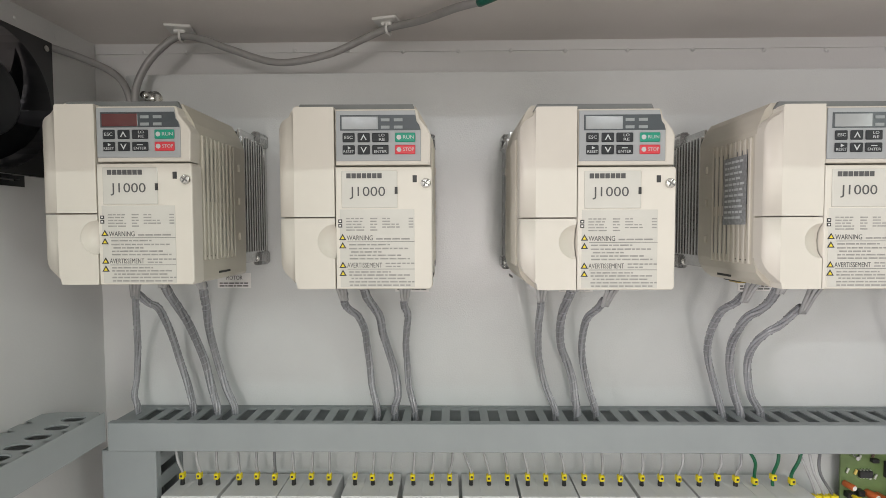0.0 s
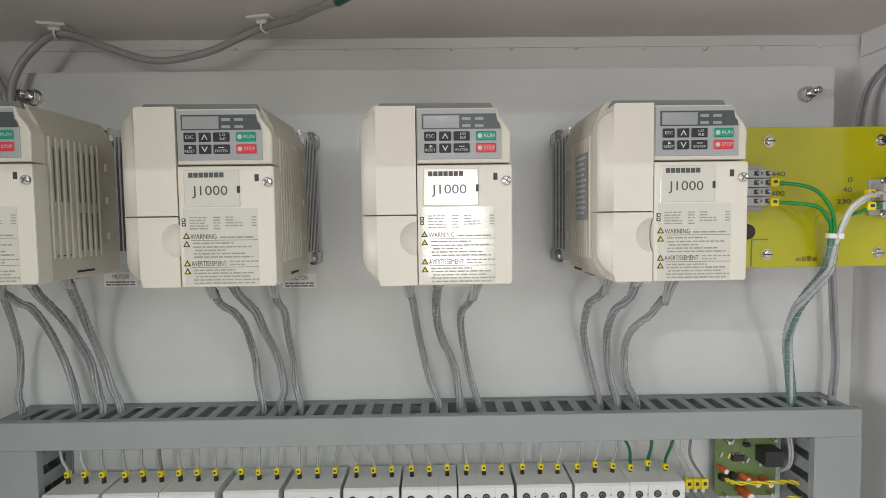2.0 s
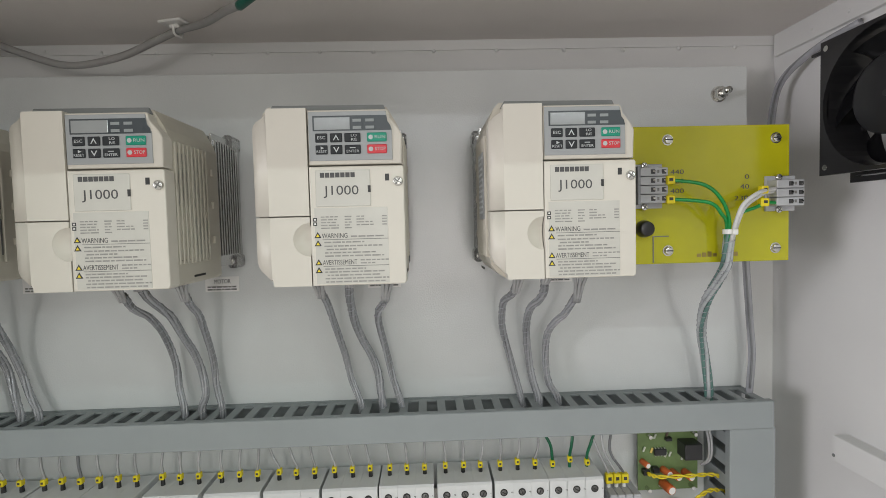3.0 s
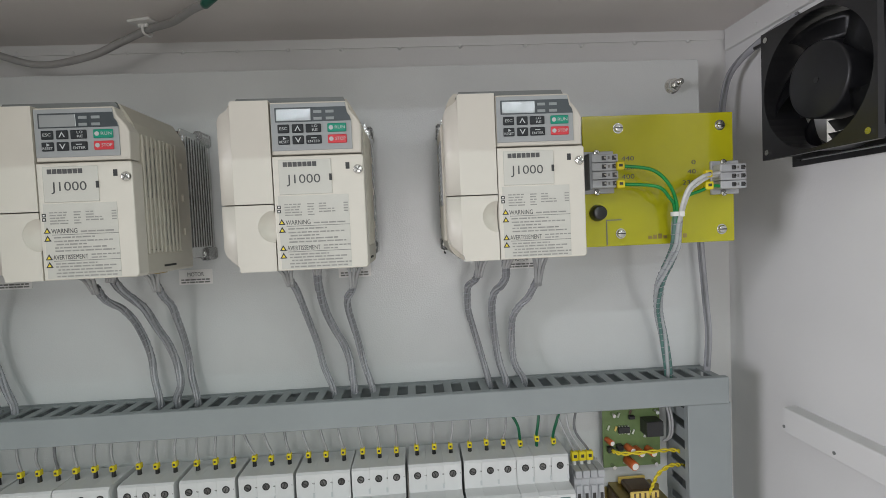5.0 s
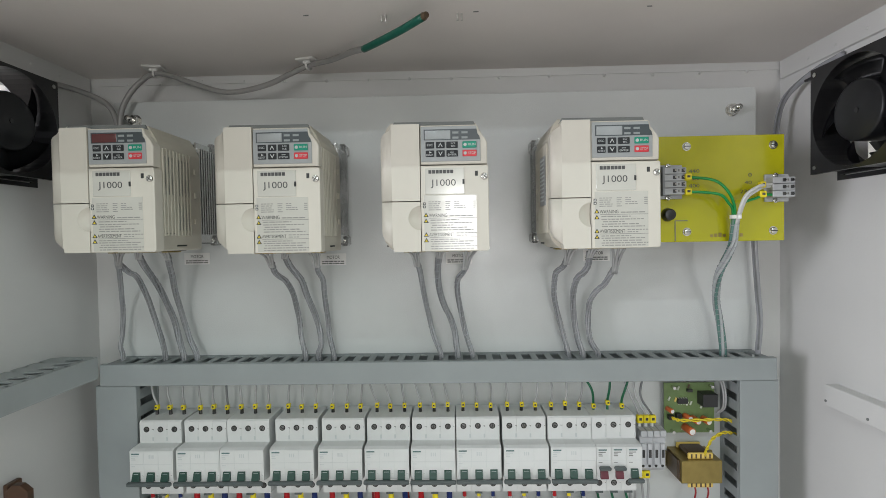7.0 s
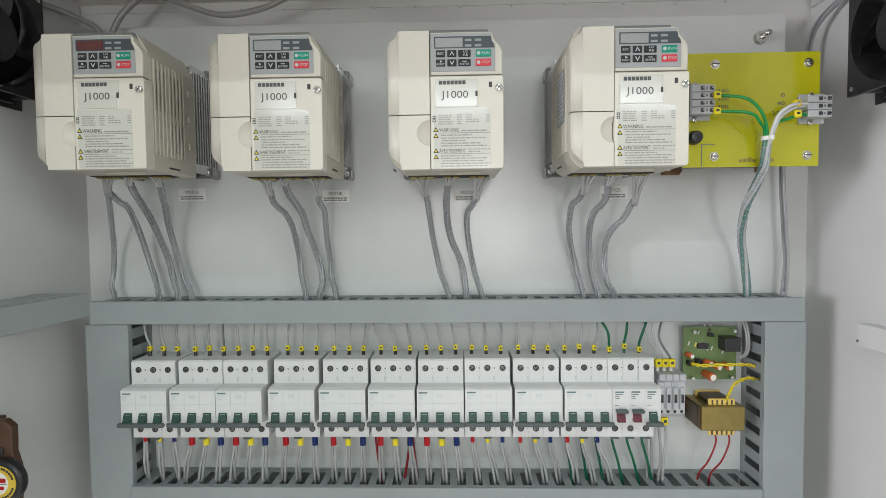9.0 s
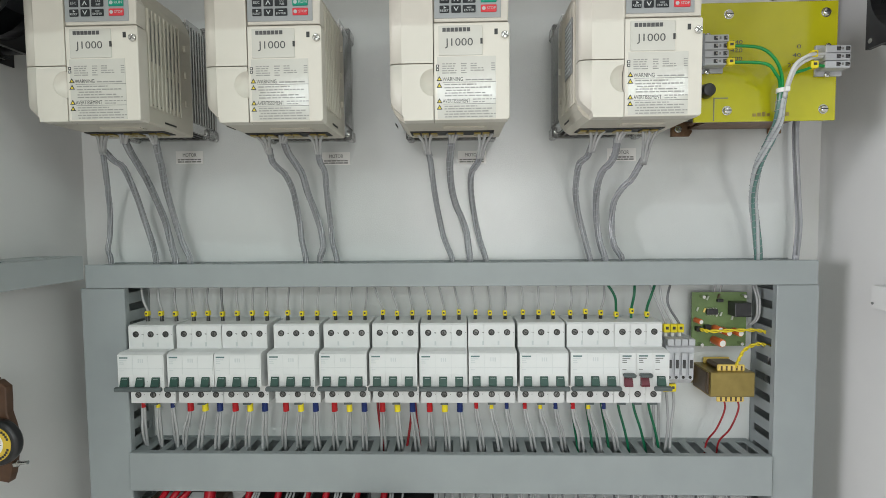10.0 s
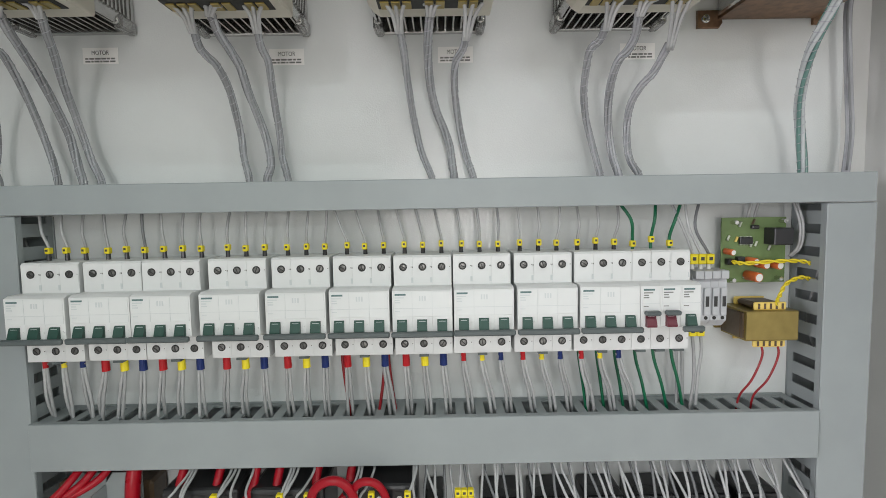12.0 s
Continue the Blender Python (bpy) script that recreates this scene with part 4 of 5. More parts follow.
def build_breaker(poles, toggle=TOGGLE, bar=TOGGLE_BAR, off=False):
    n = {1: "one", 3: "three"}[poles]
    b = thing("circuit_breaker", (0, 0, 0), f"white {n}-pole miniature circuit breaker with {'dark red' if off else 'green'} toggles on the rail", "circuit breaker", "breaker row")
    prof = [(-0.008, -0.0045), (-0.0536, -0.0045), (-0.0536, 0.0175), (-0.0640, 0.0195), (-0.0746, 0.0225), (-0.0746, 0.0600), (-0.0700, 0.0620), (-0.0536, 0.0620), (-0.0536, 0.0885), (-0.0516, 0.0905), (-0.008, 0.0905)]
    w = 0.0182
    body = part("pole_body", prism(prof, "x", 0.00006, w - 0.00006), MCB, b)
    for p in range(1, poles):
        again(body, x=w * p)
    terminal_screws(b, poles)
    W = w * poles
    face = part("front_plate", box(0.0012, W - 0.0012, -0.0751, -0.0746, 0.0365, 0.0592, 0.0002), MCB_FRONT, b, "smooth printed front")
    y = -0.0752
    bm = box(0.0025, 0.0125, y - 0.0001, y + 0.0001, 0.0560, 0.0576)
    part("maker_mark", bm, TEAL_INK, face)
    bm = None
    for k, wd in enumerate((0.0085, 0.0045, 0.0050)):
        bm = box(0.0025, 0.0025 + wd, y - 0.0001, y + 0.0001, 0.0535 - 0.0022 * k, 0.0545 - 0.0022 * k, bm=bm)
    box(0.0025, 0.007, y - 0.0001, y + 0.0001, 0.0412, 0.0419, bm=bm)
    if poles == 3:
        for k in range(3):
            box(0.0245 + 0.0024 * k, 0.0258 + 0.0024 * k, y - 0.0001, y + 0.0001, 0.0510, 0.0555, bm=bm)
    part("fine_print", bm, INK_GREY if poles == 1 else SILVER_INK, face)
    part("front_line", box(0.0012, W - 0.0012, y - 0.0001, y + 0.0001, 0.0440, 0.0443), SILVER_INK, face)
    for p in range(1, poles):
        part("pole_line", box(w * p - 0.00012, w * p + 0.00012, y - 0.0001, y + 0.0001, 0.0366, 0.0590), SILVER_INK, face)
    for p in range(poles):
        x = 0.009 + w * p
        part("toggle_slot", box(x - 0.0052, x + 0.0048, -0.0749, -0.0746, 0.0228, 0.0352), MCB, b)
        bm = prism([(-0.0746, 0.0232), (-0.0795, 0.0230), (-0.0795 if not off else -0.0800, 0.0248), (-0.0764, 0.0332), (-0.0746, 0.0340)], "x", x - 0.0047, x + 0.0043)
        tg = part("toggle", bm, toggle, b)
        part("toggle_mark", box(x - 0.003, x + 0.0028, -0.0768, -0.0763, 0.0316, 0.0325), SILVER_INK if not off else MCB, tg)
        part("seal_boss", cyl((x + 0.0066, -0.0746, 0.0285), (x + 0.0066, -0.0754, 0.0285), 0.0014, sides=10), MCB, b)
    if off:
        part("toggle_bar", box(0.0022, W - 0.0022, -0.083, -0.0765, 0.0340, 0.0382, 0.0012), bar, b)
    else:
        part("toggle_bar", box(-0.0006, W + 0.0006, -0.0832, -0.0785, 0.0188, 0.0240, 0.0012), bar, b)
    rib = part("seam_rib", box(W - 0.0010, W - 0.0004, -0.0542, -0.0536, 0.066, 0.088), MCB, b)
    tab = part("rail_clip", box(W / 2 - 0.0045, W / 2 + 0.0045, -0.0545, -0.0480, -0.0068, -0.0045), TOGGLE_BAR, b)
    mark = part("front_notch", box(0.0165, 0.0185, -0.0539, -0.0536, 0.0645, 0.0695), SILVER_INK, b)
    if poles == 3:
        again(mark, x=0.018)
    dot = part("terminal_number", box(0.0176, 0.0184, -0.0539, -0.0536, 0.0785, 0.0800), INK_GREY, b)
    if poles == 3:
        again(dot, x=0.018)
    return b


STARTS = (-0.2770, -0.2184, -0.1628, -0.1005, -0.0411, 0.0172, 0.0743, 0.1303, 0.1883, 0.2453)
LIFT = (-0.0012, -0.0008, -0.0006, -0.0002, 0.0, 0.0002, 0.0, 0.0004, 0.0004, 0.0006)
breaker = build_breaker(3)
breaker.location = (STARTS[0], 0, ROW_Z0 + LIFT[0])
for x, dz in zip(STARTS[1:], LIFT[1:]):
    copy_thing(breaker, pose(x, 0, ROW_Z0 + dz, 0, 0, random.uniform(-0.25, 0.25)))
SINGLES = (0.3002, 0.3185, 0.3368)
off = build_breaker(1, TOGGLE_RED, TOGGLE_BAR, True)
off.location = (SINGLES[0], 0, ROW_Z0 + 0.0006)
copy_thing(off, pose(SINGLES[1], 0, ROW_Z0 + 0.0008))
one = build_breaker(1)
one.location = (SINGLES[2], 0, ROW_Z0 + 0.0008)

POLES = [(x + 0.0091 + 0.0182 * p, i, p) for i, x in enumerate(STARTS) for p in range(3)]


def marker(parent, place, mat=MARK, w=0.0048, h=0.0062):
    x, y, z = place
    m = part("wire_marker", box(x - w / 2, x + w / 2, y - 0.003, y + 0.003, z - h / 2, z + h / 2, 0.0007), mat, parent, "yellow wire marker")
    part("marker_print", box(x - w * 0.22, x + w * 0.22, y - 0.0033, y - 0.003, z - h * 0.12, z + h * 0.22), INK, m)
    return m


rnd = random.Random(11)
LEAN = (-0.0072, -0.004, -0.0005, 0, -0.0005, 0.0005, -0.0005, 0.0028, 0.0005, 0.0022, 0.0022, 0.0033, 0.001, 0.0028, 0.0045, -0.0123, -0.01, -0.0061, -0.0089, -0.0078, -0.0078, -0.005, -0.0034, -0.001, -0.0034, -0.001, 0.0034, 0, 0.0017, 0.0045)
DRIFT = (-0.0098, -0.008, -0.005, -0.02, -0.0171, -0.0129, -0.0138, -0.0124, -0.008, -0.0102, -0.0102, -0.0041, -0.0041, -0.0051, -0.0036, -0.0016, 0.001, 0.0049, 0.0021, 0.0036, 0.0051, 0.0086, 0.0128, 0.0117, 0.0142, 0.0167, 0.0149, 0.0165, 0.0202, 0.0237)
# feed wires above the breakers
for x, i, p in POLES:
    w = thing("wire", (0, 0, 0), "grey wire with a yellow marker between duct and breaker", "wire", "wires above the breakers")
    lean = LEAN[3 * i + p]
    z0 = ROW_Z0 + 0.0905
    y = -0.030
    part("core", tube([(x, y, z0 - 0.004), (x + 0.0003, y, z0 + 0.012), (x + lean * 0.45 + 0.001, y - 0.004, z0 + 0.027), (x + lean, y + rnd.uniform(-0.004, 0.006), TOPZ0 + 0.006)], 0.0014, 7, 5), WIRE if rnd.random() > 0.15 else WIRE_DARK, w)
    part("ferrule", cyl((x, y, z0 - 0.001), (x, y, z0 + 0.0065), 0.0023, 0.0019, 10), BLACK, w)
    marker(w, (x + rnd.uniform(-0.0006, 0.0006), y - 0.0005, z0 + 0.0085 + rnd.uniform(-0.0006, 0.0012)))
for k, x in enumerate(SINGLES):
    w = thing("wire", (0, 0, 0), "green wire with a yellow marker between duct and breaker", "wire", "wires above the breakers")
    z0, y, x = ROW_Z0 + 0.0905, -0.030, x + 0.009
    dx = (-0.016, 0.004, 0.012)[k]
    part("core", tube([(x, y, z0 - 0.004), (x, y, z0 + 0.012), (x + dx * 0.25, y - 0.006, z0 + 0.030), (x + dx, y, TOPZ0 + 0.006)], 0.0016, 7, 5), DARK_GREEN_WIRE, w)
    marker(w, (x, y - 0.0005, z0 + (0.006, 0.010, 0.006)[k]))

# load wires below, in coloured sleeves
SLEEVES = (SLEEVE_RED, MARK, SLEEVE_BLUE)
for x, i, p in POLES:
    small = i == 0 or i > 6
    w = thing("wire_pair", (0, 0, 0), ("red", "yellow", "blue")[p] + " sleeved pair of grey wires under the breaker", "wire", "wires below the breakers")
    r = 0.0023 if small else 0.0034
    z1 = ROW_Z0 - 0.0055
    y = -0.045
    part("sleeve", cyl((x, y, z1 + 0.002), (x + 0.0003, y, z1 - (0.0085 if small else 0.0125)), r, r * 1.08, 12), SLEEVES[p], w)
    drift = DRIFT[3 * i + p]
    for s in (-1, 1):
        e = x + drift + s * rnd.uniform(0.0012, 0.003)
        part("core", tube([(x + s * 0.0012, y, z1 - 0.004), (x + s * 0.0016 + drift * 0.22, y + 0.003, z1 - 0.022), (x + drift * 0.68 + s * 0.0022, y + 0.010, z1 - 0.045), (e, -0.028 + rnd.uniform(-0.006, 0.006), LOWZ1 - 0.012)],
                          0.00165, 7, 4), WIRE, w)
for x0, x1 in ((0.017, 0.024), (0.058, 0.052), (0.064, 0.071)):
    tagged(part("wire", tube([(x0, -0.026, ROW_Z0 - 0.004), (x0 + 0.0015, -0.026, 1.225), (x1, -0.024, LOWZ1 - 0.012)], 0.0016, 7, 5), DARK_RED_WIRE), "dark red wire under the breaker", "wire", "wires below the breakers")
for k, x in enumerate((0.2545, 0.2727, 0.2909, 0.3114, 0.3298, 0.3481)):
    e = x + (0.012, 0.012, 0.014, 0.018, 0.020, 0.018)[k]
    tagged(part("wire", tube([(x, -0.030, ROW_Z0 + 0.002), (x + 0.002, -0.031, 1.235), (x + (e - x) * 0.55, -0.029, 1.208), (e, -0.025, LOWZ1 - 0.012)], 0.0016, 7, 5), DARK_GREEN_WIRE), "green wire under the breaker", "wire", "wires below the breakers")

# three grey rail terminals
for k, x in enumerate((0.3628, 0.3709, 0.3790, 0.3871)):
    t = thing("rail_terminal", (x, 0, 1.262), "grey fuse terminal block on the rail", "terminal block", "rail terminals")
    part("body", prism([(-0.008, 0.010), (-0.038, 0.007), (-0.046, 0.014), (-0.046, 0.052), (-0.040, 0.062), (-0.008, 0.062)], "x", 0, 0.0079), TERMINAL_LT, t)
    part("cap", box(0.0002, 0.0077, -0.0505, -0.030, 0.055, 0.063, 0.0006), TERMINAL, t)
    part("fuse_door", box(0.0014, 0.0070, -0.0485, -0.046, 0.019, 0.046, 0.0004), TERMINAL_LT, t)
    part("window", box(0.0026, 0.0058, -0.0489, -0.0485, 0.028, 0.038), INK, t)
    part("screw_hole", cyl((0.0042, -0.046, 0.0165), (0.0042, -0.0464, 0.0165), 0.0018, sides=10), RECESS_SHADE, t)
    if k == 3:
        continue
    w = thing("wire", (0, 0, 0), "grey wire with a yellow marker at the rail terminal", "wire", "terminal wires")
    xc = x + 0.0042
    part("core", tube([(xc, -0.034, 1.32), (xc + 0.0005, -0.034, 1.338), (xc - 0.012 - 0.002 * k, -0.038, 1.366), (xc - 0.022 + 0.007 * k, -0.030, TOPZ0 + 0.006)], 0.0014, 7, 6), WIRE if k < 2 else WIRE_DARK, w)
    part("ferrule", cyl((xc, -0.034, 1.325), (xc, -0.034, 1.331), 0.002, sides=10), PAPER, w)
    marker(w, (xc, -0.0355, 1.3350), w=0.0076, h=0.0100)
    if k < 2:
        w = thing("wire", (0, 0, 0), "grey wire with a yellow marker at the rail terminal", "wire", "terminal wires")
        part("core", tube([(xc, -0.034, 1.268), (xc + 0.003, -0.034, 1.245), (xc + 0.006 - 0.004 * k, -0.030, 1.215), (xc + 0.004 - 0.002 * k, -0.026, LOWZ1 - 0.012)], 0.0016, 7, 5), WIRE, w)
        marker(w, (xc, -0.0355, 1.2630), w=0.0078, h=0.0095)
for x in (0.364, 0.370):
    tagged(part("wire", tube([(x - 0.006, -0.022, ROW_Z0), (x - 0.005, -0.022, 1.225), (x - 0.004, -0.022, LOWZ1 - 0.012)], 0.0016, 7, 4), WIRE), "grey wire from the rail terminals into the duct", "wire", "terminal wires")


# ---- yellow board over its transformer ----
tr = thing("control_transformer", (0, 0, 0), "brown lacquered control transformer behind the yellow board", "transformer")
part("core", box(0.402, 0.502, -0.078, -0.0035, 1.578, 1.655, 0.002), ALU, tr, "grey laminated core")
part("winding", box(0.414, 0.490, -0.090, -0.010, 1.590, 1.662, 0.006, 2), COPPER, tr)
part("mounting_lug", prism([(0.383, 1.5665), (0.405, 1.5665), (0.4085, 1.572), (0.405, 1.584), (0.383, 1.584)], "y", -0.0002, -0.0035, 0.0006), RUSTY, tr, "rusty brown lug")
part("mounting_lug", box(0.500, 0.516, -0.0035, -0.0002, 1.5685, 1.584, 0.0006), RUSTY, tr, "rusty brown lug")
part("frame_angle", prism([(-0.0035, 1.5745), (-0.082, 1.5745), (-0.082, 1.5775), (-0.0035, 1.5775)], "x", 0.4035, 0.500), RUSTY, tr)
screw("lug_screw", (0.3905, -0.0036, 1.575), 0.0048, tr)

board = thing("yellow_board", (0, 0, 0), "yellow laminate board with screw terminals, on standoffs", "circuit board")
part("laminate", box(0.362, 0.5035, -0.1065, -0.104, 1.5635, 1.6825, 0.0003), YELLOW_BOARD, board)
for x in (0.395, 0.491):
    for z in (1.6708, 1.5748):
        part("standoff", cyl((x, -0.104, z), (x, -0.076, z), 0.0035, sides=8), STEEL, board)
        part("standoff_washer", cyl((x, -0.1065, z), (x, -0.1072, z), 0.0048, sides=18), STEEL, board)
        sc = screw("board_screw", (x, -0.1072, z), 0.0040, board, cross=False)
        part("drive_slot", box(-0.0034, 0.0034, -0.0026, -0.0019, -0.0005, 0.0005), INK, sc)
part("rubber_grommet", cyl((0.3735, -0.1066, 1.5945), (0.3735, -0.1155, 1.5945), 0.0078, 0.0062, 20, bevel=0.001), BLACK, board, "black rubber grommet", True)
part("trace", box(0.3815, 0.3825, -0.1069, -0.1064, 1.5645, 1.588), INK_GREY, board)
part("trace", box(0.3826, 0.396, -0.1069, -0.1064, 1.587, 1.588), INK_GREY, board)


def strip(name, x0, x1, z0, rows, flip):
    """A screwless terminal strip on the board."""
    t = part(name, box(x0 - 0.001, x1 + 0.001, -0.1095, -0.1066, z0 - 0.004, z0 + rows * 0.0075 + 0.004, 0.0004), TERMINAL, board, "grey screw terminal strip")
    w = x1 - x0
    for k in range(rows):
        z = z0 + 0.0075 * k
        cell = part("cell", box(x0, x1, -0.1220, -0.1095, z + 0.0003, z + 0.0073, 0.0006), TERMINAL, t)
    for k in range(rows):
        z = z0 + 0.0075 * k
        for f in (0.50, 0.86):
            hx = x0 + w * f
            part("entry", box(hx - 0.0018, hx + 0.0018, -0.1224, -0.1219, z + 0.0020, z + 0.0058), INK, t)
            part("clamp_screw", cyl((hx + 0.0009, -0.1223, z + 0.0040), (hx + 0.0009, -0.1228, z + 0.0042), 0.0011, sides=8), STEEL, t)
        part("wire_gate", box(x0 + w * 0.64, x0 + w * 0.70, -0.1224, -0.1219, z + 0.0028, z + 0.0052), INK_GREY, t)
    if flip:
        part("end_plate", box(x0 - 0.0002, x0 + w * 0.10, -0.1226, -0.1096, z0 - 0.001, z0 + rows * 0.0075 + 0.001, 0.0004), TERMINAL_DK, t)
    for z in (z0 - 0.0028, z0 + rows * 0.0075 + 0.0028):
        screw("fixing_screw", (x0 + w * 0.42, -0.1095, z), 0.0032, t)
    return t


strip("terminal_strip", 0.3620, 0.3880, 1.6160, 4, True)
strip("terminal_strip", 0.4815, 0.5055, 1.6110, 3, False)
for text, x, z in (("440", 0.4035, 1.6430), ("420", 0.4035, 1.6350), ("400", 0.4035, 1.6265), ("0", 0.4655, 1.6375), ("40", 0.4635, 1.6290), ("230", 0.4605, 1.6190)):
    lettering("handwriting", text, 0.0042, (x, -0.1067, z), MARK_INK, board, 0.0042 * 0.95 * len(text))
bm = None
for k in range(8):
    if k != 4:
        bm = box(0.421 + 0.0047 * k, 0.4245 + 0.0047 * k, -0.1068, -0.1064, 1.5685, 1.5715 + 0.0008 * (k % 3), bm=bm)
part("handwritten_date", bm, BRASS, board)


def at(px, py, y):
    return (0.393 + (px - 1188) * 0.00062, y, 1.635 - (py - 314) * 0.00062)


def board_wire(pts, mat, label, r=0.0015):
    return tagged(part("board_wire", tube(pts, r, 8, 6), mat), label, "wire", "wires on the yellow board")


TIE = (0.4455, -0.121, 1.592)
w = board_wire([at(1170, 312, -0.119), at(1186, 314, -0.121), at(1225, 322, -0.127), at(1248, 343, -0.128), (0.4390, -0.124, 1.600), (0.4398, -0.121, 1.583)], GREEN_WIRE, "green wire from the terminal strip into the cable sleeve")
marker(w, at(1182, 314, -0.1215), w=0.0072, h=0.0070)
w = board_wire([at(1170, 340, -0.119), at(1186, 340, -0.121), at(1232, 346, -0.127), at(1250, 362, -0.126), (0.4378, -0.122, 1.598), (0.4390, -0.119, 1.583)], GREEN_WIRE, "green wire from the terminal strip into the cable sleeve")
marker(w, at(1182, 340, -0.1215), w=0.0072, h=0.0070)
w = board_wire([at(1333, 329, -0.119), at(1320, 330, -0.121), at(1300, 334, -0.127), at(1277, 348, -0.130), at(1269, 368, -0.128), (0.4414, -0.123, 1.583)], WHITE_WIRE, "white wire from the terminal strip into the cable sleeve", 0.0018)
marker(w, at(1312, 330, -0.1215), w=0.0058, h=0.0066)
board_wire([at(1333, 332, -0.117), at(1318, 334, -0.119), at(1302, 339, -0.124), at(1281, 352, -0.127), at(1273, 370, -0.126), (0.4430, -0.121, 1.583)], WHITE_WIRE, "white wire from the terminal strip into the cable sleeve", 0.0018)
w = board_wire([at(1333, 348, -0.119), at(1318, 348, -0.121), at(1300, 354, -0.122), at(1278, 364, -0.122), (0.4440, -0.119, 1.583)], GREEN_WIRE, "green wire from the terminal strip into the cable sleeve")
marker(w, at(1312, 347, -0.1215), w=0.0072, h=0.0070)
b = bundle((0.441, -0.121, 1.590), [(0.4418, -0.1205, 1.590), (0.4416, -0.1173, 1.574), (0.4432, -0.1123, 1.561), (0.4452, -0.0981, 1.5466), (0.4452, -0.086, 1.534), (0.447, -0.0735, 1.520), (0.4535, -0.0567, 1.501), (0.463, -0.040, 1.481), (0.472, -0.0302, 1.4566), (0.4776, -0.0271, 1.423), (0.478, -0.026, 1.408)], 0.0046,
           "clear wrapped bundle of white and green wires from the yellow board", 0, (PALE_STRAND, PALE_STRAND, TEAL_STRAND, PALE_STRAND, TEAL_STRAND))
part("cable_tie", cyl((0.441, -0.121, 1.5925), (0.441, -0.121, 1.5885), 0.0054, sides=16), PAPER, b, "white cable tie")
part("tie_head", box(0.4395, 0.444, -0.1290, -0.1255, 1.588, 1.5928, 0.0006), PAPER, b)

# fan supply cable that comes down behind the board
sheath = thing("fan_cable", (0, 0, 0), "grey fan cable in a clear sheath", "cable", "fan cables")
part("sheath", tube([(0.582, -0.088, 1.776), (0.578, -0.045, 1.769), (0.566, -0.014, 1.748), (0.5585, -0.008, 1.715), (0.553, -0.010, 1.66), (0.530, -0.016, 1.60), (0.5225, -0.019, 1.57), (0.526, -0.020, 1.498), (0.529, -0.020, 1.457), (0.5265, -0.020, 1.420), (0.526, -0.020, 1.408)], 0.0037, 10, 7), SPIRAL, sheath)
part("inner_wire", tube([(0.581, -0.0905, 1.778), (0.577, -0.0485, 1.772), (0.564, -0.0175, 1.750), (0.5555, -0.0115, 1.715), (0.550, -0.0135, 1.66), (0.527, -0.0195, 1.60), (0.5195, -0.0225, 1.57), (0.5235, -0.0235, 1.498), (0.5265, -0.0235, 1.457), (0.5245, -0.0235, 1.420)], 0.0012, 6, 5), WIRE_DARK, sheath)

# ---- small green control board ----
gb = thing("control_board", (0, 0, 0), "small green circuit board with capacitors and a relay", "circuit board")
part("laminate", box(0.4075, 0.4735, -0.0128, -0.0112, 1.3075, 1.3745), GREEN_BOARD, gb)


def gp(cx, cy):
    return 0.4075 + (cx - 165) / 375 * 0.066, 1.3745 - (cy - 45) / 340 * 0.067


for cx, cy in ((225, 70), (505, 65), (218, 368), (490, 362)):
    x, z = gp(cx, cy)
    part("standoff", cyl((x, -0.0002, z), (x, -0.0215, z), 0.0022, sides=6), STEEL, gb)
x, z = gp(297, 165)
chip = part("chip", box(x - 0.0065, x + 0.0065, -0.0175, -0.0140, z - 0.0035, z + 0.0035, 0.0004), BLACK, gb)
for k in range(4):
    part("chip_pin", box(x - 0.0055 + 0.0033 * k, x - 0.0043 + 0.0033 * k, -0.0160, -0.0128, z + 0.0035, z + 0.0046), SOLDER, chip)
    part("chip_pin", box(x - 0.0055 + 0.0033 * k, x - 0.0043 + 0.0033 * k, -0.0160, -0.0128, z - 0.0046, z - 0.0035), SOLDER, chip)
x, z = gp(465, 142)
part("relay", box(x - 0.0095, x + 0.0095, -0.0300, -0.0128, z - 0.0085, z + 0.0085, 0.0006), BLACK, gb, "black relay")
x, z = gp(350, 95)
part("transistor", box(x - 0.0035, x + 0.0035, -0.0175, -0.0128, z - 0.002, z + 0.002, 0.0006), BLACK, gb)
for cx, cy, r, h in ((205, 218, 0.0032, 0.010), (392, 285, 0.0042, 0.012), (470, 288, 0.0042, 0.012), (335, 345, 0.0050, 0.016), (335, 268, 0.0040, 0.011)):
    x, z = gp(cx - 18, cy)
    cap = part("capacitor", cyl((x, -0.0128, z), (x + 0.003, -0.0128 - h, z - 0.001), r, sides=16, bevel=0.0005), ORANGE, gb, "orange capacitor", True)
    part("capacitor_top", cyl((x + 0.003, -0.0129 - h, z - 0.001), (x + 0.00306, -0.0132 - h, z - 0.00102), r * 0.78, sides=14), PAPER, cap)
for cx, cy in ((265, 262), (205, 272)):
    x, z = gp(cx, cy)
    part("connector", box(x - 0.0035, x + 0.0035, -0.0195, -0.0128, z - 0.003, z + 0.003, 0.0005), BLACK, gb)
for cx, cy, m in ((248, 158, BOBBIN), (200, 150, SOLDER), (335, 185, SOLDER), (362, 182, SOLDER), (268, 80, SOLDER), (345, 68, COPPER), (440, 205, SOLDER), (300, 350, SOLDER)):
    x, z = gp(cx, cy)
    part("resistor", cyl((x - 0.001, -0.0142, z - 0.0025), (x + 0.001, -0.0142, z + 0.0025), 0.0012, sides=10), m, gb)


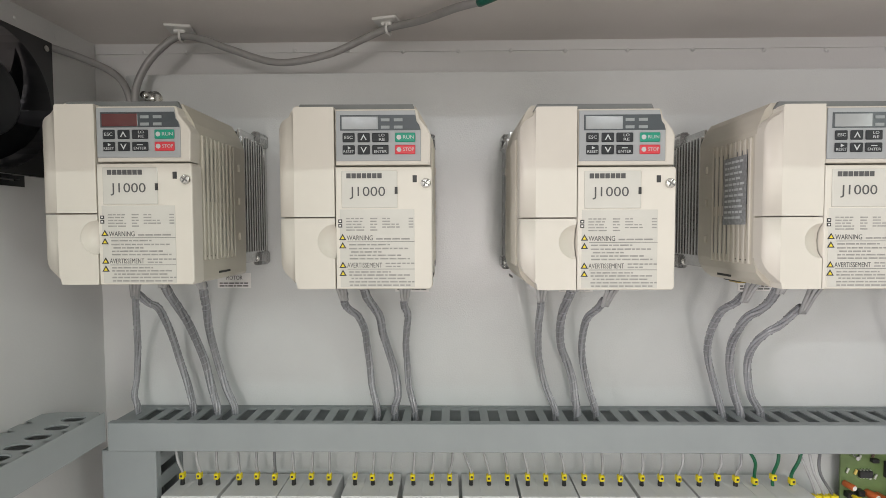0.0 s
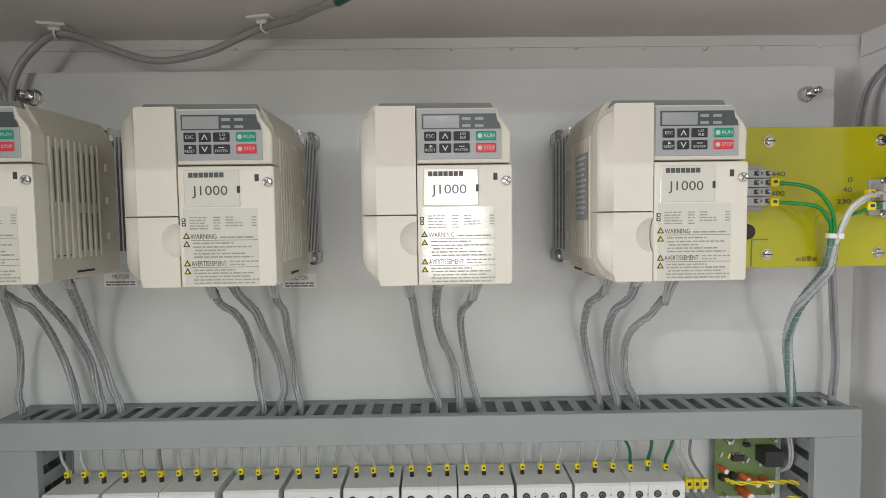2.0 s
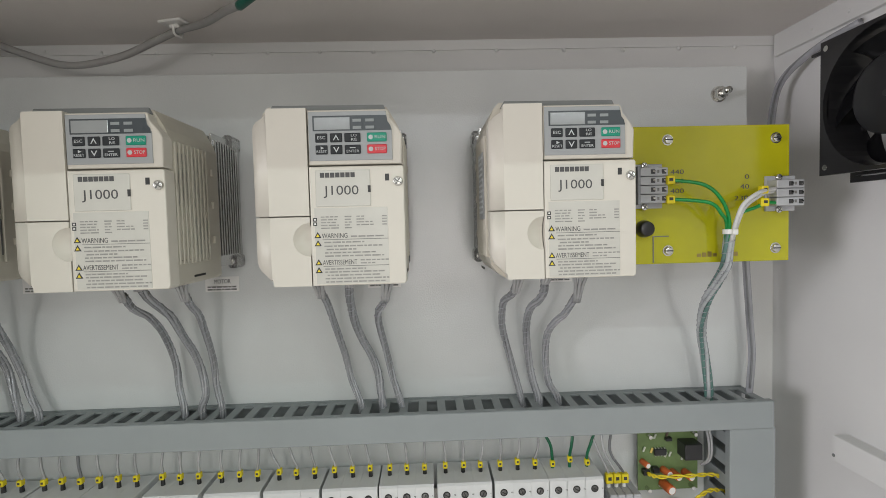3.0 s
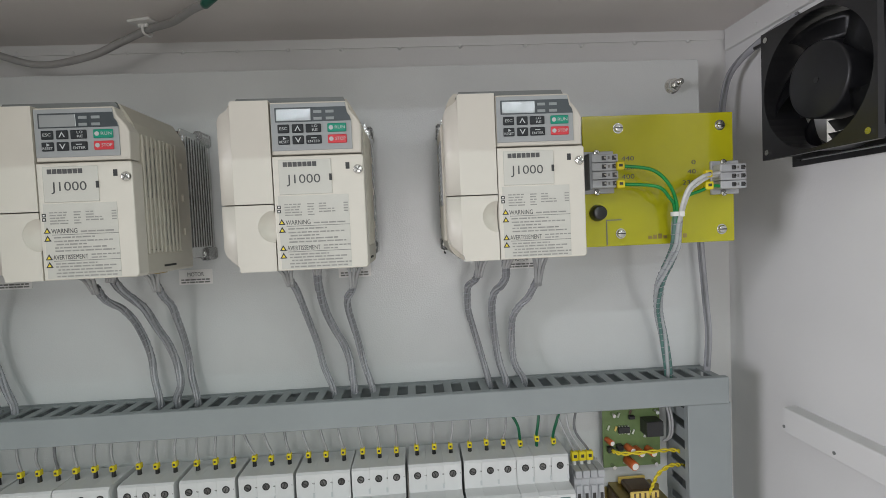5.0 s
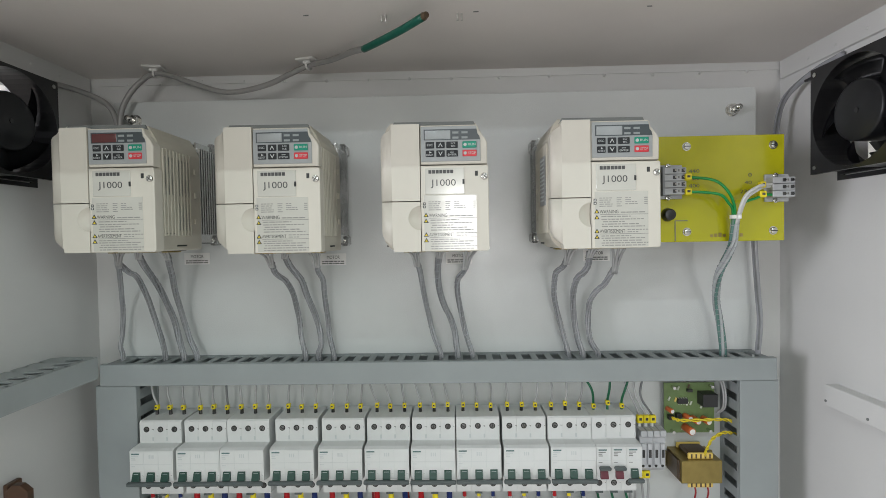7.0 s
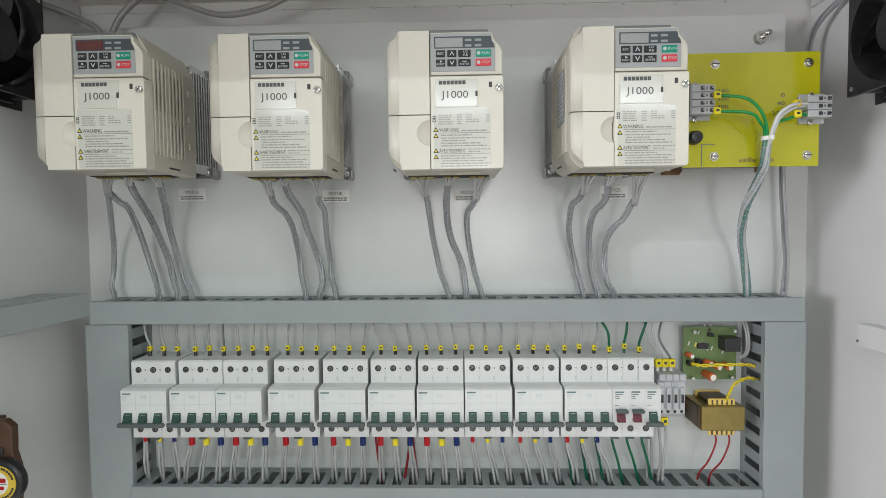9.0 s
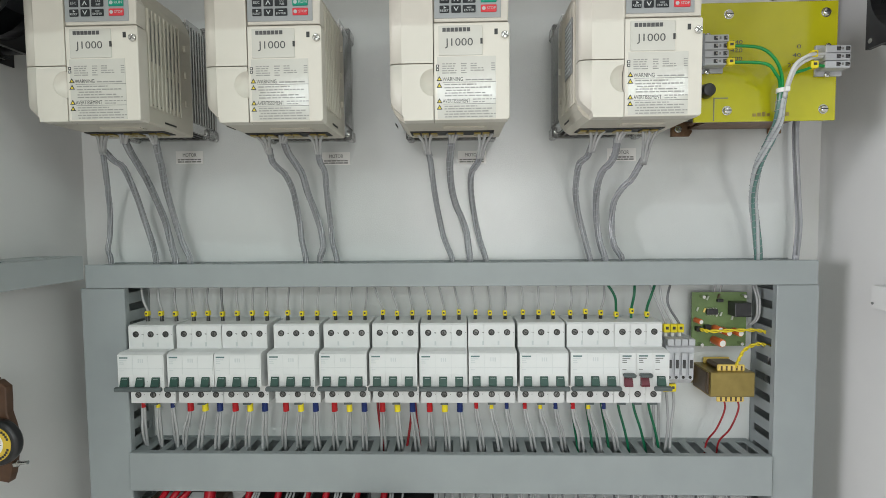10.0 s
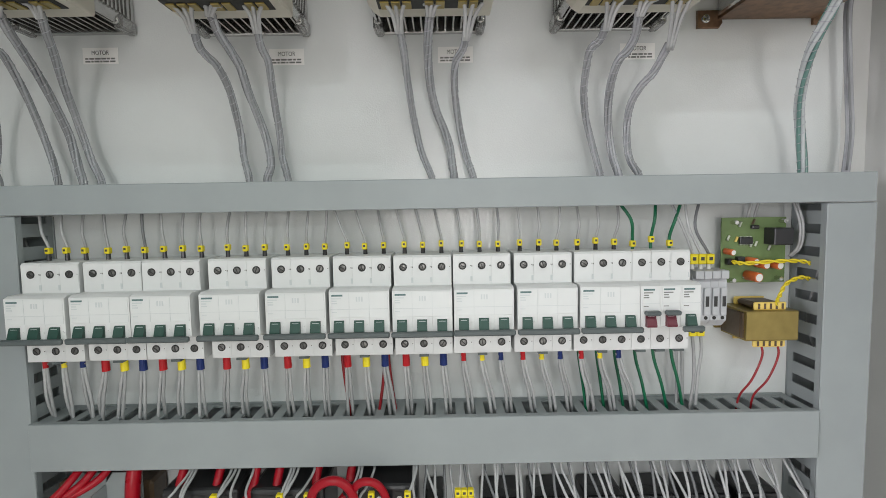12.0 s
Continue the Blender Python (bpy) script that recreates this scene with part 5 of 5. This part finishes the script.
def twisted(name, pts, mat, label, group):
    t = thing(name, (0, 0, 0), label, "wire", group)
    line = spline(pts, 12)
    for ph in (0, math.pi):
        part("core", tube([c + Vector((0, math.cos(i * 0.55 + ph) * 0.0013, math.sin(i * 0.55 + ph) * 0.0013)) for i, c in enumerate(line)], 0.0011, 6, 2), mat, t)
    return t


x, z = gp(205, 272)
twisted("twisted_wire", [(x, -0.020, z), (x + 0.010, -0.026, z - 0.001), (x + 0.04, -0.030, z + 0.001), (0.480, -0.028, 1.330), (0.4925, -0.028, 1.326), (0.502, -0.025, 1.322)], YELLOW_WIRE, "yellow twisted wire from the control board into the duct", "board wires")
for x in (0.436, 0.443):
    tagged(part("wire", tube([(x, -0.008, 1.366), (x, -0.010, 1.377), (x + 0.001, -0.016, TOPZ0 + 0.006)], 0.0014, 7, 4), WIRE), "grey wire from the duct to the control board", "wire", "board wires")
for k in range(2):
    tagged(part("wire", tube([(0.4735 + 0.003 * k, -0.020, TOPZ0 + 0.005), (0.478 + 0.003 * k, -0.026, 1.368), (0.480 + 0.0028 * k, -0.022, 1.345), (0.477 + 0.0015 * k, -0.014, 1.334)], 0.0014, 7, 6), WIRE), "grey wire from the duct to the control board", "wire", "board wires")

# ---- small brass-shelled transformer ----
st = thing("small_transformer", (0, 0, 0), "small transformer in a brass-coloured steel shell", "transformer")
bm = prism([(-0.0002, 1.2835), (-0.0430, 1.2835), (-0.0440, 1.2825), (-0.0440, 1.2550), (-0.0430, 1.2540), (-0.0002, 1.2540)], "x", 0.4165, 0.4675, 0.0006)
part("shell", bm, BRASS, st)
part("core_side", box(0.4150, 0.4164, -0.040, -0.003, 1.2560, 1.2815), COPPER, st)
part("lamination", box(0.4144, 0.4150, -0.036, -0.006, 1.2565, 1.281), COPPER, st)
part("foot", box(0.408, 0.4148, -0.0035, -0.0004, 1.258, 1.279, 0.0006), BRASS, st)
part("foot", box(0.4678, 0.476, -0.0035, -0.0004, 1.258, 1.279, 0.0006), BRASS, st)
part("winding", box(0.4285, 0.4575, -0.034, -0.006, 1.2836, 1.2905, 0.003, 2), COPPER, st)
for z0, z1 in ((1.2836, 1.2915), (1.2465, 1.2539)):
    fl = part("bobbin_flange", box(0.4265, 0.4585, -0.0395, -0.0365, z0, z1, 0.001), BOBBIN, st)
    part("bobbin_flange", box(0.4265, 0.4585, -0.0060, -0.0035, z0, z1, 0.001), BOBBIN, st)
    for k in range(5):
        part("terminal_slot", box(0.4300 + 0.0058 * k, 0.4318 + 0.0058 * k, -0.0402, -0.0395, z0 + 0.0012, z1 - 0.0012), COPPER, fl)
twisted("twisted_wire", [(0.4475, -0.039, 1.2885), (0.450, -0.041, 1.298), (0.460, -0.036, 1.309), (0.478, -0.030, 1.314), (0.492, -0.027, 1.311), (0.502, -0.024, 1.307)], YELLOW_WIRE, "yellow twisted wire from the small transformer into the duct", "transformer wires")
for x, e in ((0.4345, 0.4215), (0.4505, 0.4360)):
    tagged(part("wire", tube([(x, -0.037, 1.252), (x + 0.0015, -0.039, 1.238), (x - 0.006, -0.036, 1.213), (e, -0.028, 1.194), (e - 0.001, -0.024, 1.176)], 0.0011, 7, 6), DARK_RED_WIRE), "dark red wire from the small transformer into the duct", "wire", "transformer wires")


# ---- cabinet fans ----
def build_fan():
    f = thing("cabinet_fan", (0, 0, 0), "black square axial fan fixed to the cabinet wall", "fan", "cabinet fans")
    h, r, n = 0.0595, 0.0565, 48
    bm = bmesh.new()

    def sq(a):
        c, s = math.cos(a), math.sin(a)
        k = h / max(abs(c), abs(s))
        return c * k, s * k
    for ya, yb, rr in ((0.0, -0.005, r), (-0.033, -0.038, r)):
        rows = []
        for y in (ya, yb):
            rows.append([bm.verts.new((sq(2 * math.pi * k / n + math.pi / 4)[0], y, sq(2 * math.pi * k / n + math.pi / 4)[1])) for k in range(n)])
            rows.append([bm.verts.new((rr * math.cos(2 * math.pi * k / n + math.pi / 4), y, rr * math.sin(2 * math.pi * k / n + math.pi / 4))) for k in range(n)])
        for k in range(n):
            j = (k + 1) % n
            bm.faces.new((rows[0][k], rows[0][j], rows[1][j], rows[1][k]))
            bm.faces.new((rows[2][k], rows[3][k], rows[3][j], rows[2][j]))
            bm.faces.new((rows[0][k], rows[2][k], rows[2][j], rows[0][j]))
            bm.faces.new((rows[1][k], rows[1][j], rows[3][j], rows[3][k]))
    lo = [[bm.verts.new((q * math.cos(2 * math.pi * k / n), y, q * math.sin(2 * math.pi * k / n))) for k in range(n)] for q, y in ((r, -0.004), (r, -0.034), (r + 0.0022, -0.034), (r + 0.0022, -0.004))]
    for a, b in zip(lo, lo[1:] + lo[:1]):
        for k in range(n):
            bm.faces.new((a[k], a[(k + 1) % n], b[(k + 1) % n], b[k]))
    bmesh.ops.recalc_face_normals(bm, faces=bm.faces)
    part("frame", bm, BLACK, f, "black square fan frame")
    for sx in (-1, 1):
        for sz in (-1, 1):
            part("corner_post", cyl((sx * 0.0525, -0.001, sz * 0.0525), (sx * 0.0525, -0.037, sz * 0.0525), 0.0045, sides=12), BLACK, f)
            part("corner_screw", cyl((sx * 0.0525, -0.0378, sz * 0.0525), (sx * 0.0525, -0.0392, sz * 0.0525), 0.0026, sides=12), STEEL, f)
    hub = part("hub", cyl((0, -0.006, 0), (0, -0.0335, 0), 0.0325, 0.0318, 40, bevel=0.0022), FAN_BLADE, f, "dull black hub", True)
    part("hub_centre", cyl((0, -0.0335, 0), (0, -0.0342, 0), 0.0026, sides=12), BLACK, hub)
    for k in range(5):
        bm = bmesh.new()
        a0 = 2 * math.pi * k / 5 + 0.35
        grid = []
        for i in range(5):
            q = 0.0315 + 0.0232 * i / 4
            row = []
            for j in range(6):
                u = j / 5
                a = a0 + (u - 0.5) * (0.80 + 0.16 * i / 4) + 0.16 * i / 4
                row.append(bm.verts.new((q * math.cos(a), -0.009 - 0.022 * u - 0.002 * math.sin(u * math.pi), q * math.sin(a))))
            grid.append(row)
        for i in range(4):
            for j in range(5):
                bm.faces.new((grid[i][j], grid[i + 1][j], grid[i + 1][j + 1], grid[i][j + 1]))
        bmesh.ops.solidify(bm, geom=list(bm.faces), thickness=0.0012)
        part("blade", bm, FAN_BLADE, f, smooth=True)
    for a in (40, 160, 280):
        bm = prism([(0.033, -0.002), (0.058, -0.002), (0.058, 0.002), (0.033, 0.002)], "y", -0.0015, -0.0055)
        bmesh.ops.rotate(bm, verts=bm.verts, matrix=Matrix.Rotation(radians(a), 3, "Y"))
        part("strut", bm, BLACK, f)
    # outer grille frame and its slats, seen through the blades
    g = box(-0.070, 0.070, 0.0002, 0.0018, -0.0655, -0.0605)
    for x0, x1, z0, z1 in ((-0.070, 0.070, 0.0605, 0.0655), (-0.070, -0.0605, -0.0605, 0.0605), (0.0605, 0.070, -0.0605, 0.0605)):
        box(x0, x1, 0.0002, 0.0018, z0, z1, bm=g)
    part("gasket", g, BLACK, f)
    for k in range(9):
        z = -0.048 + 0.012 * k
        part("slat", prism([(0.024, z), (0.026, z), (0.034, z - 0.010), (0.032, z - 0.010)], "x", -0.055, 0.055), BLACK, f)
    return f


fan = build_fan()
fan.matrix_basis = pose(CX1 - 0.0020, -0.1495, 1.6975, 0, 0, -90)
fan_w = copy_thing(fan, pose(CX0 + 0.0020, -0.1425, 1.7085, 0, 0, 90))
plug = thing("fan_plug", (0.5475, -0.0868, 1.7495), "black fan lead with a crimped end beside the fan", "plug")
part("lug", box(-0.002, 0.002, -0.004, 0.010, -0.0015, 0.0015, 0.0006), BLACK, plug)
part("sealant", tube([(0.030, -0.018, 0.012), (0.030, -0.045, 0.0125), (0.030, -0.075, 0.0118), (0.030, -0.10, 0.0125)], 0.0022, 8, 5, wobble=0.25), BOBBIN, plug, "dried sealant bead")

# ---- cable across the roof ----
rc = thing("roof_cable", (0, 0, 0), "grey cable clipped under the cabinet roof", "cable")
part("jacket", tube([(-0.313, -0.010, 1.66), (-0.3125, -0.016, 1.71), (-0.311, -0.020, 1.742), (-0.300, -0.020, 1.768), (-0.282, -0.018, 1.789), (-0.265, -0.017, 1.7985), (-0.240, -0.019, 1.794), (-0.214, -0.021, 1.784), (-0.165, -0.023, 1.7695), (-0.115, -0.025, 1.776),
                     (-0.080, -0.026, 1.790), (-0.054, -0.029, 1.7995), (-0.020, -0.048, 1.799), (0.012, -0.080, 1.796), (0.036, -0.103, 1.792)], 0.0036, 10, 7), SHEATH, rc)
part("end_sleeve", tube([(0.031, -0.098, 1.7925), (0.050, -0.120, 1.791), (0.080, -0.153, 1.790), (0.106, -0.184, 1.790)], 0.0040, 10, 6), GREEN_TAPE, rc, "green end sleeve")
part("cable_end", cyl((0.106, -0.184, 1.790), (0.109, -0.188, 1.790), 0.0042, 0.003, 10), COPPER, rc)
fc = thing("fan_cable", (0, 0, 0), "grey fan cable in a clear sheath", "cable", "fan cables")
part("sheath", tube([(-0.383, -0.100, 1.770), (-0.380, -0.050, 1.779), (-0.358, -0.022, 1.774), (-0.330, -0.019, 1.759), (-0.3185, -0.018, 1.737), (-0.3175, -0.013, 1.70), (-0.318, -0.010, 1.66)], 0.0036, 10, 7), SHEATH, fc)
for x, y, a in ((-0.2655, -0.016, 12), (-0.054, -0.029, -14)):
    c = thing("cable_clip", (x, y, CZ1), "white self-adhesive cable tie mount under the roof", "cable clip", "roof cable clips")
    c.rotation_euler = (0, 0, radians(a))
    part("pad", box(-0.0125, 0.0125, -0.0125, 0.0125, -0.003, -0.0002, 0.0008), PAPER, c)
    part("saddle", box(-0.0055, 0.0055, -0.0065, 0.0065, -0.0065, -0.003, 0.001), PAPER, c)
    part("strap", tube([(0.0, -0.0062, -0.004), (0.0, -0.0055, -0.0115), (0.0, 0.0, -0.0130), (0.0, 0.0055, -0.0115), (0.0, 0.0062, -0.004)], 0.0012, 6, 4), PAPER, c)
for x, y in ((0.062, -0.152), (0.1415, -0.150)):
    s = thing("roof_screw", (x, y, CZ1), "pair of thin screw ends through the cabinet roof", "screw", "roof screws")
    for dx in (-0.0022, 0.0022):
        part("shank", cyl((dx, 0, 0), (dx, 0.001, -0.007), 0.0011, sides=8), STEEL, s)

# ---- current transformer on the west wall ----
ct = thing("current_transformer", (0, 0, 0), "round black current transformer with a yellow badge on a brown bracket", "current transformer")
CTX, CTZ, CTY = -0.3560, 1.2415, -0.142
part("bracket", prism([(CTX - 0.020, 1.248), (CTX - 0.020, 1.296), (CTX - 0.012, 1.304), (CTX - 0.002, 1.304), (CTX + 0.0065, 1.297), (CTX + 0.0065, 1.281), (CTX + 0.0060, 1.270), (CTX + 0.0100, 1.256), (CTX + 0.012, 1.246)], "y", CTY + 0.010, CTY + 0.002, 0.001), BROWN_DARK, ct, "brown lacquered bracket")
part("bracket_arm", box(CX0 - 0.0022, CX0 + 0.004, CTY + 0.0105, CTY + 0.030, 1.270, 1.300, 0.001), BROWN_DARK, ct)
part("bracket_slot", cyl((CTX - 0.008, CTY + 0.0016, 1.270), (CTX - 0.008, CTY + 0.0010, 1.270), 0.006, sides=14), RECESS_SHADE, ct)
part("ring", cyl((CTX, CTY + 0.002, CTZ), (CTX, CTY - 0.008, CTZ), 0.0245, 0.0240, 40, bevel=0.003), BLACK, ct, "black tape-wound ring", True)
badge = part("badge", cyl((CTX, CTY - 0.0080, CTZ), (CTX, CTY - 0.0085, CTZ), 0.0185, sides=40), BADGE, ct, "round yellow badge with unreadable print")
part("badge_field", cyl((CTX - 0.002, CTY - 0.0085, CTZ), (CTX - 0.002, CTY - 0.0087, CTZ), 0.0125, sides=32), PAPER, badge)
part("badge_mark", box(CTX - 0.010, CTX + 0.008, CTY - 0.0090, CTY - 0.0087, CTZ + 0.001, CTZ + 0.0055), SLEEVE_RED, badge)
part("badge_line", box(CTX - 0.010, CTX + 0.009, CTY - 0.0090, CTY - 0.0087, CTZ - 0.001, CTZ - 0.0004), INK, badge)
part("badge_mark", box(CTX - 0.002, CTX + 0.006, CTY - 0.0090, CTY - 0.0087, CTZ - 0.0065, CTZ - 0.003), SLEEVE_RED, badge)
bm = None
for k in range(14):
    a = radians(20 + 140 * k / 13)
    for s in (1, -1):
        x, z = CTX + 0.0160 * math.cos(a), CTZ + s * 0.0160 * math.sin(a)
        bm = box(x - 0.0010, x + 0.0010, CTY - 0.0090, CTY - 0.0084, z - 0.0012, z + 0.0012, bm=bm)
part("rim_print", bm, INK, badge)
part("lower_lug", prism([(CTX - 0.012, 1.199), (CTX + 0.004, 1.196), (CTX + 0.007, 1.204), (CTX + 0.010, 1.222), (CTX - 0.012, 1.222)], "y", CTY + 0.010, CTY + 0.002), BROWN_DARK, ct)
part("terminal_bolt", cyl((CTX + 0.006, CTY + 0.004, CTZ - 0.0265), (CTX + 0.024, CTY + 0.004, CTZ - 0.0245), 0.0020, sides=10), STEEL, ct)
part("terminal_nut", cyl((CTX + 0.0105, CTY + 0.004, CTZ - 0.0265), (CTX + 0.0135, CTY + 0.004, CTZ - 0.026), 0.0036, sides=6), STEEL, ct)

# ---- gear below the lower duct ----
for x0, x1, zt in ((-0.154, -0.0795, 1.1235), (-0.0690, 0.0030, 1.1225), (0.0200, 0.0915, 1.1245)):
    c = thing("contactor", ((x0 + x1) / 2, 0, 0.96), "dark grey three-pole contactor under the lower duct", "contactor", "contactors")
    h = (x1 - x0) / 2
    part("body", box(-h, h, -0.062, -0.0002, 0.0, zt - 0.96, 0.004, 2), BLACK, c)
    part("front_block", box(-h * 0.8, h * 0.8, -0.088, -0.062, 0.012, zt - 0.985, 0.002), KEY_BLACK, c)
    for k in range(3):
        part("terminal_well", box(-h * 0.72 + k * h * 0.55, -h * 0.38 + k * h * 0.55, -0.0626, -0.0618, zt - 0.98, zt - 0.966), RECESS_SHADE, c)
        part("clamp_screw", cyl((-h * 0.55 + k * h * 0.55, -0.0626, zt - 0.973), (-h * 0.55 + k * h * 0.55, -0.0634, zt - 0.973), 0.003, sides=12), STEEL, c)
for x0, x1 in ((-0.262, -0.2355), (-0.2235, -0.199)):
    s = thing("phase_barrier", (0, 0, 0), "thin grey phase barrier plate beside the contactors", "barrier", "phase barriers")
    part("plate", prism([(x0, 0.96), (x1 + 0.012, 0.96), (x1 + 0.012, 1.1285), (x0 + 0.007, 1.1285), (x0, 1.118)], "y", -0.036, -0.0345), DUCT_DARK, s)
    part("edge_fold", box(x0 - 0.0012, x0, -0.060, -0.036, 0.96, 1.116), DUCT_DARK, s)
    part("foot", box(x0, x1 + 0.01, -0.0345, -0.0002, 0.96, 0.968), DUCT_DARK, s)
mb = thing("main_switch", (-0.243, 0, 0.96), "dark main switch body behind the phase barriers", "switch")
part("body", box(-0.036, 0.062, -0.030, -0.0002, 0, 0.155, 0.003), COPPER, mb)
part("terminal_mouth", box(-0.030, -0.012, -0.0306, -0.0298, 0.128, 0.145), RECESS_SHADE, mb)


def red_cable(pts, r=0.0043, mat=RED_WIRE):
    return tagged(part("power_cable", tube(pts, r, 10, 6), mat), "thick red power cable under the lower duct", "cable", "power cables")


ZB = LOWZ0 + 0.008
for x, e in ((-0.1405, -0.152), (-0.1040, -0.118), (-0.0680, -0.083), (-0.0450, -0.058), (-0.0070, -0.024), (0.0265, 0.010)):
    red_cable([(x + 0.003, -0.040, ZB), (x, -0.046, 1.130), (x - 0.002, -0.056, 1.115), (e, -0.066, 1.098), (e - 0.002, -0.064, 1.06)])
red_cable([(-0.004, -0.070, 1.085), (-0.005, -0.078, 1.122), (0.006, -0.082, 1.1385), (0.022, -0.081, 1.1400), (0.034, -0.078, 1.124), (0.036, -0.070, 1.085)])
red_cable([(0.031, -0.068, 1.085), (0.032, -0.074, 1.122), (0.041, -0.078, 1.1365), (0.055, -0.077, 1.1350), (0.064, -0.073, 1.118), (0.066, -0.068, 1.085)], 0.0038)
for k in range(3):
    red_cable([(-0.215 - 0.012 * k, -0.030, ZB), (-0.222 - 0.012 * k, -0.046 - 0.006 * k, 1.128), (-0.255 - 0.006 * k, -0.062 - 0.004 * k, 1.110 - 0.002 * k), (-0.276, -0.066 - 0.004 * k, 1.09), (-0.277, -0.06, 1.03)], 0.0038)
fat = red_cable([(-0.1885, -0.040, ZB), (-0.1888, -0.048, 1.12), (-0.189, -0.050, 1.08), (-0.189, -0.048, 1.03)], 0.0070)
part("sleeve", cyl((-0.189, -0.0505, 1.109), (-0.189, -0.0505, 1.078), 0.0079, sides=16), SLEEVE_BLUE, fat, "dark blue sleeve")
rnd = random.Random(21)
for x in (-0.133, -0.130, -0.127, -0.092, -0.088, -0.084, -0.070, -0.033, -0.030, -0.026, -0.010, 0.034, 0.037, 0.049, 0.088, 0.0905):
    dx = rnd.uniform(-0.012, 0.006)
    tagged(part("control_wire", tube([(x, -0.030, ZB), (x + 0.001, -0.050, 1.134), (x + dx * 0.4, -0.068, 1.126), (x + dx, -0.072, 1.114), (x + dx, -0.070, 1.06)], 0.0013, 7, 5), WIRE), "pale grey control wire under the lower duct", "wire", "control wires")
for k, x in enumerate((-0.098, -0.036, -0.010, 0.050, 0.084)):
    m = thing("wire_tag", (0, 0, 0), "yellow wire marker on a control wire", "wire marker", "wire markers")
    marker(m, (x, -0.0725, 1.1215), w=0.006, h=0.006)
for x0, x1 in ((0.0985, 0.1185), (0.1560, 0.1980), (0.2070, 0.2520), (0.2610, 0.3000), (0.3095, 0.3520), (0.3630, 0.4060), (0.4140, 0.4560)):
    r = thing("relay", ((x0 + x1) / 2, 0, 0.98), "black plug-in relay under the lower duct", "relay", "relays")
    h = (x1 - x0) / 2
    part("body", box(-h, h, -0.046, -0.0002, 0, 0.1195, 0.003, 2), BLACK, r)
    part("cover", box(-h * 0.82, h * 0.82, -0.070, -0.046, 0.004, 0.108, 0.002), KEY_BLACK, r)
    part("top_notch", box(-0.003, 0.003, -0.0465, -0.0455, 0.1125, 0.1145), RECESS_SHADE, r)
x = 0.099
k = 0
while x < 0.472:
    dx = rnd.uniform(-0.004, 0.012)
    tagged(part("control_wire", tube([(x, -0.028 + rnd.uniform(-0.012, 0.012), ZB), (x + rnd.uniform(-0.002, 0.002), -0.040, 1.128), (x + dx * 0.5, -0.052, 1.112), (x + dx, -0.058, 1.096), (x + dx, -0.055, 1.05)], 0.0014, 7, 5), WIRE if k % 3 else WIRE_DARK),
           "grey control wire under the lower duct", "wire", "control wires")
    x += (0.003, 0.0035, 0.012, 0.0032, 0.0075)[k % 5] + rnd.uniform(0, 0.002)
    k += 1
for k in range(6):
    m = thing("wire_tag", (0, 0, 0), "yellow wire marker on a control wire", "wire marker", "wire markers")
    marker(m, (0.1315 + 0.0062 * (k % 3), -0.062, 1.1165 - 0.0075 * (k // 3)), w=0.0058, h=0.0068)
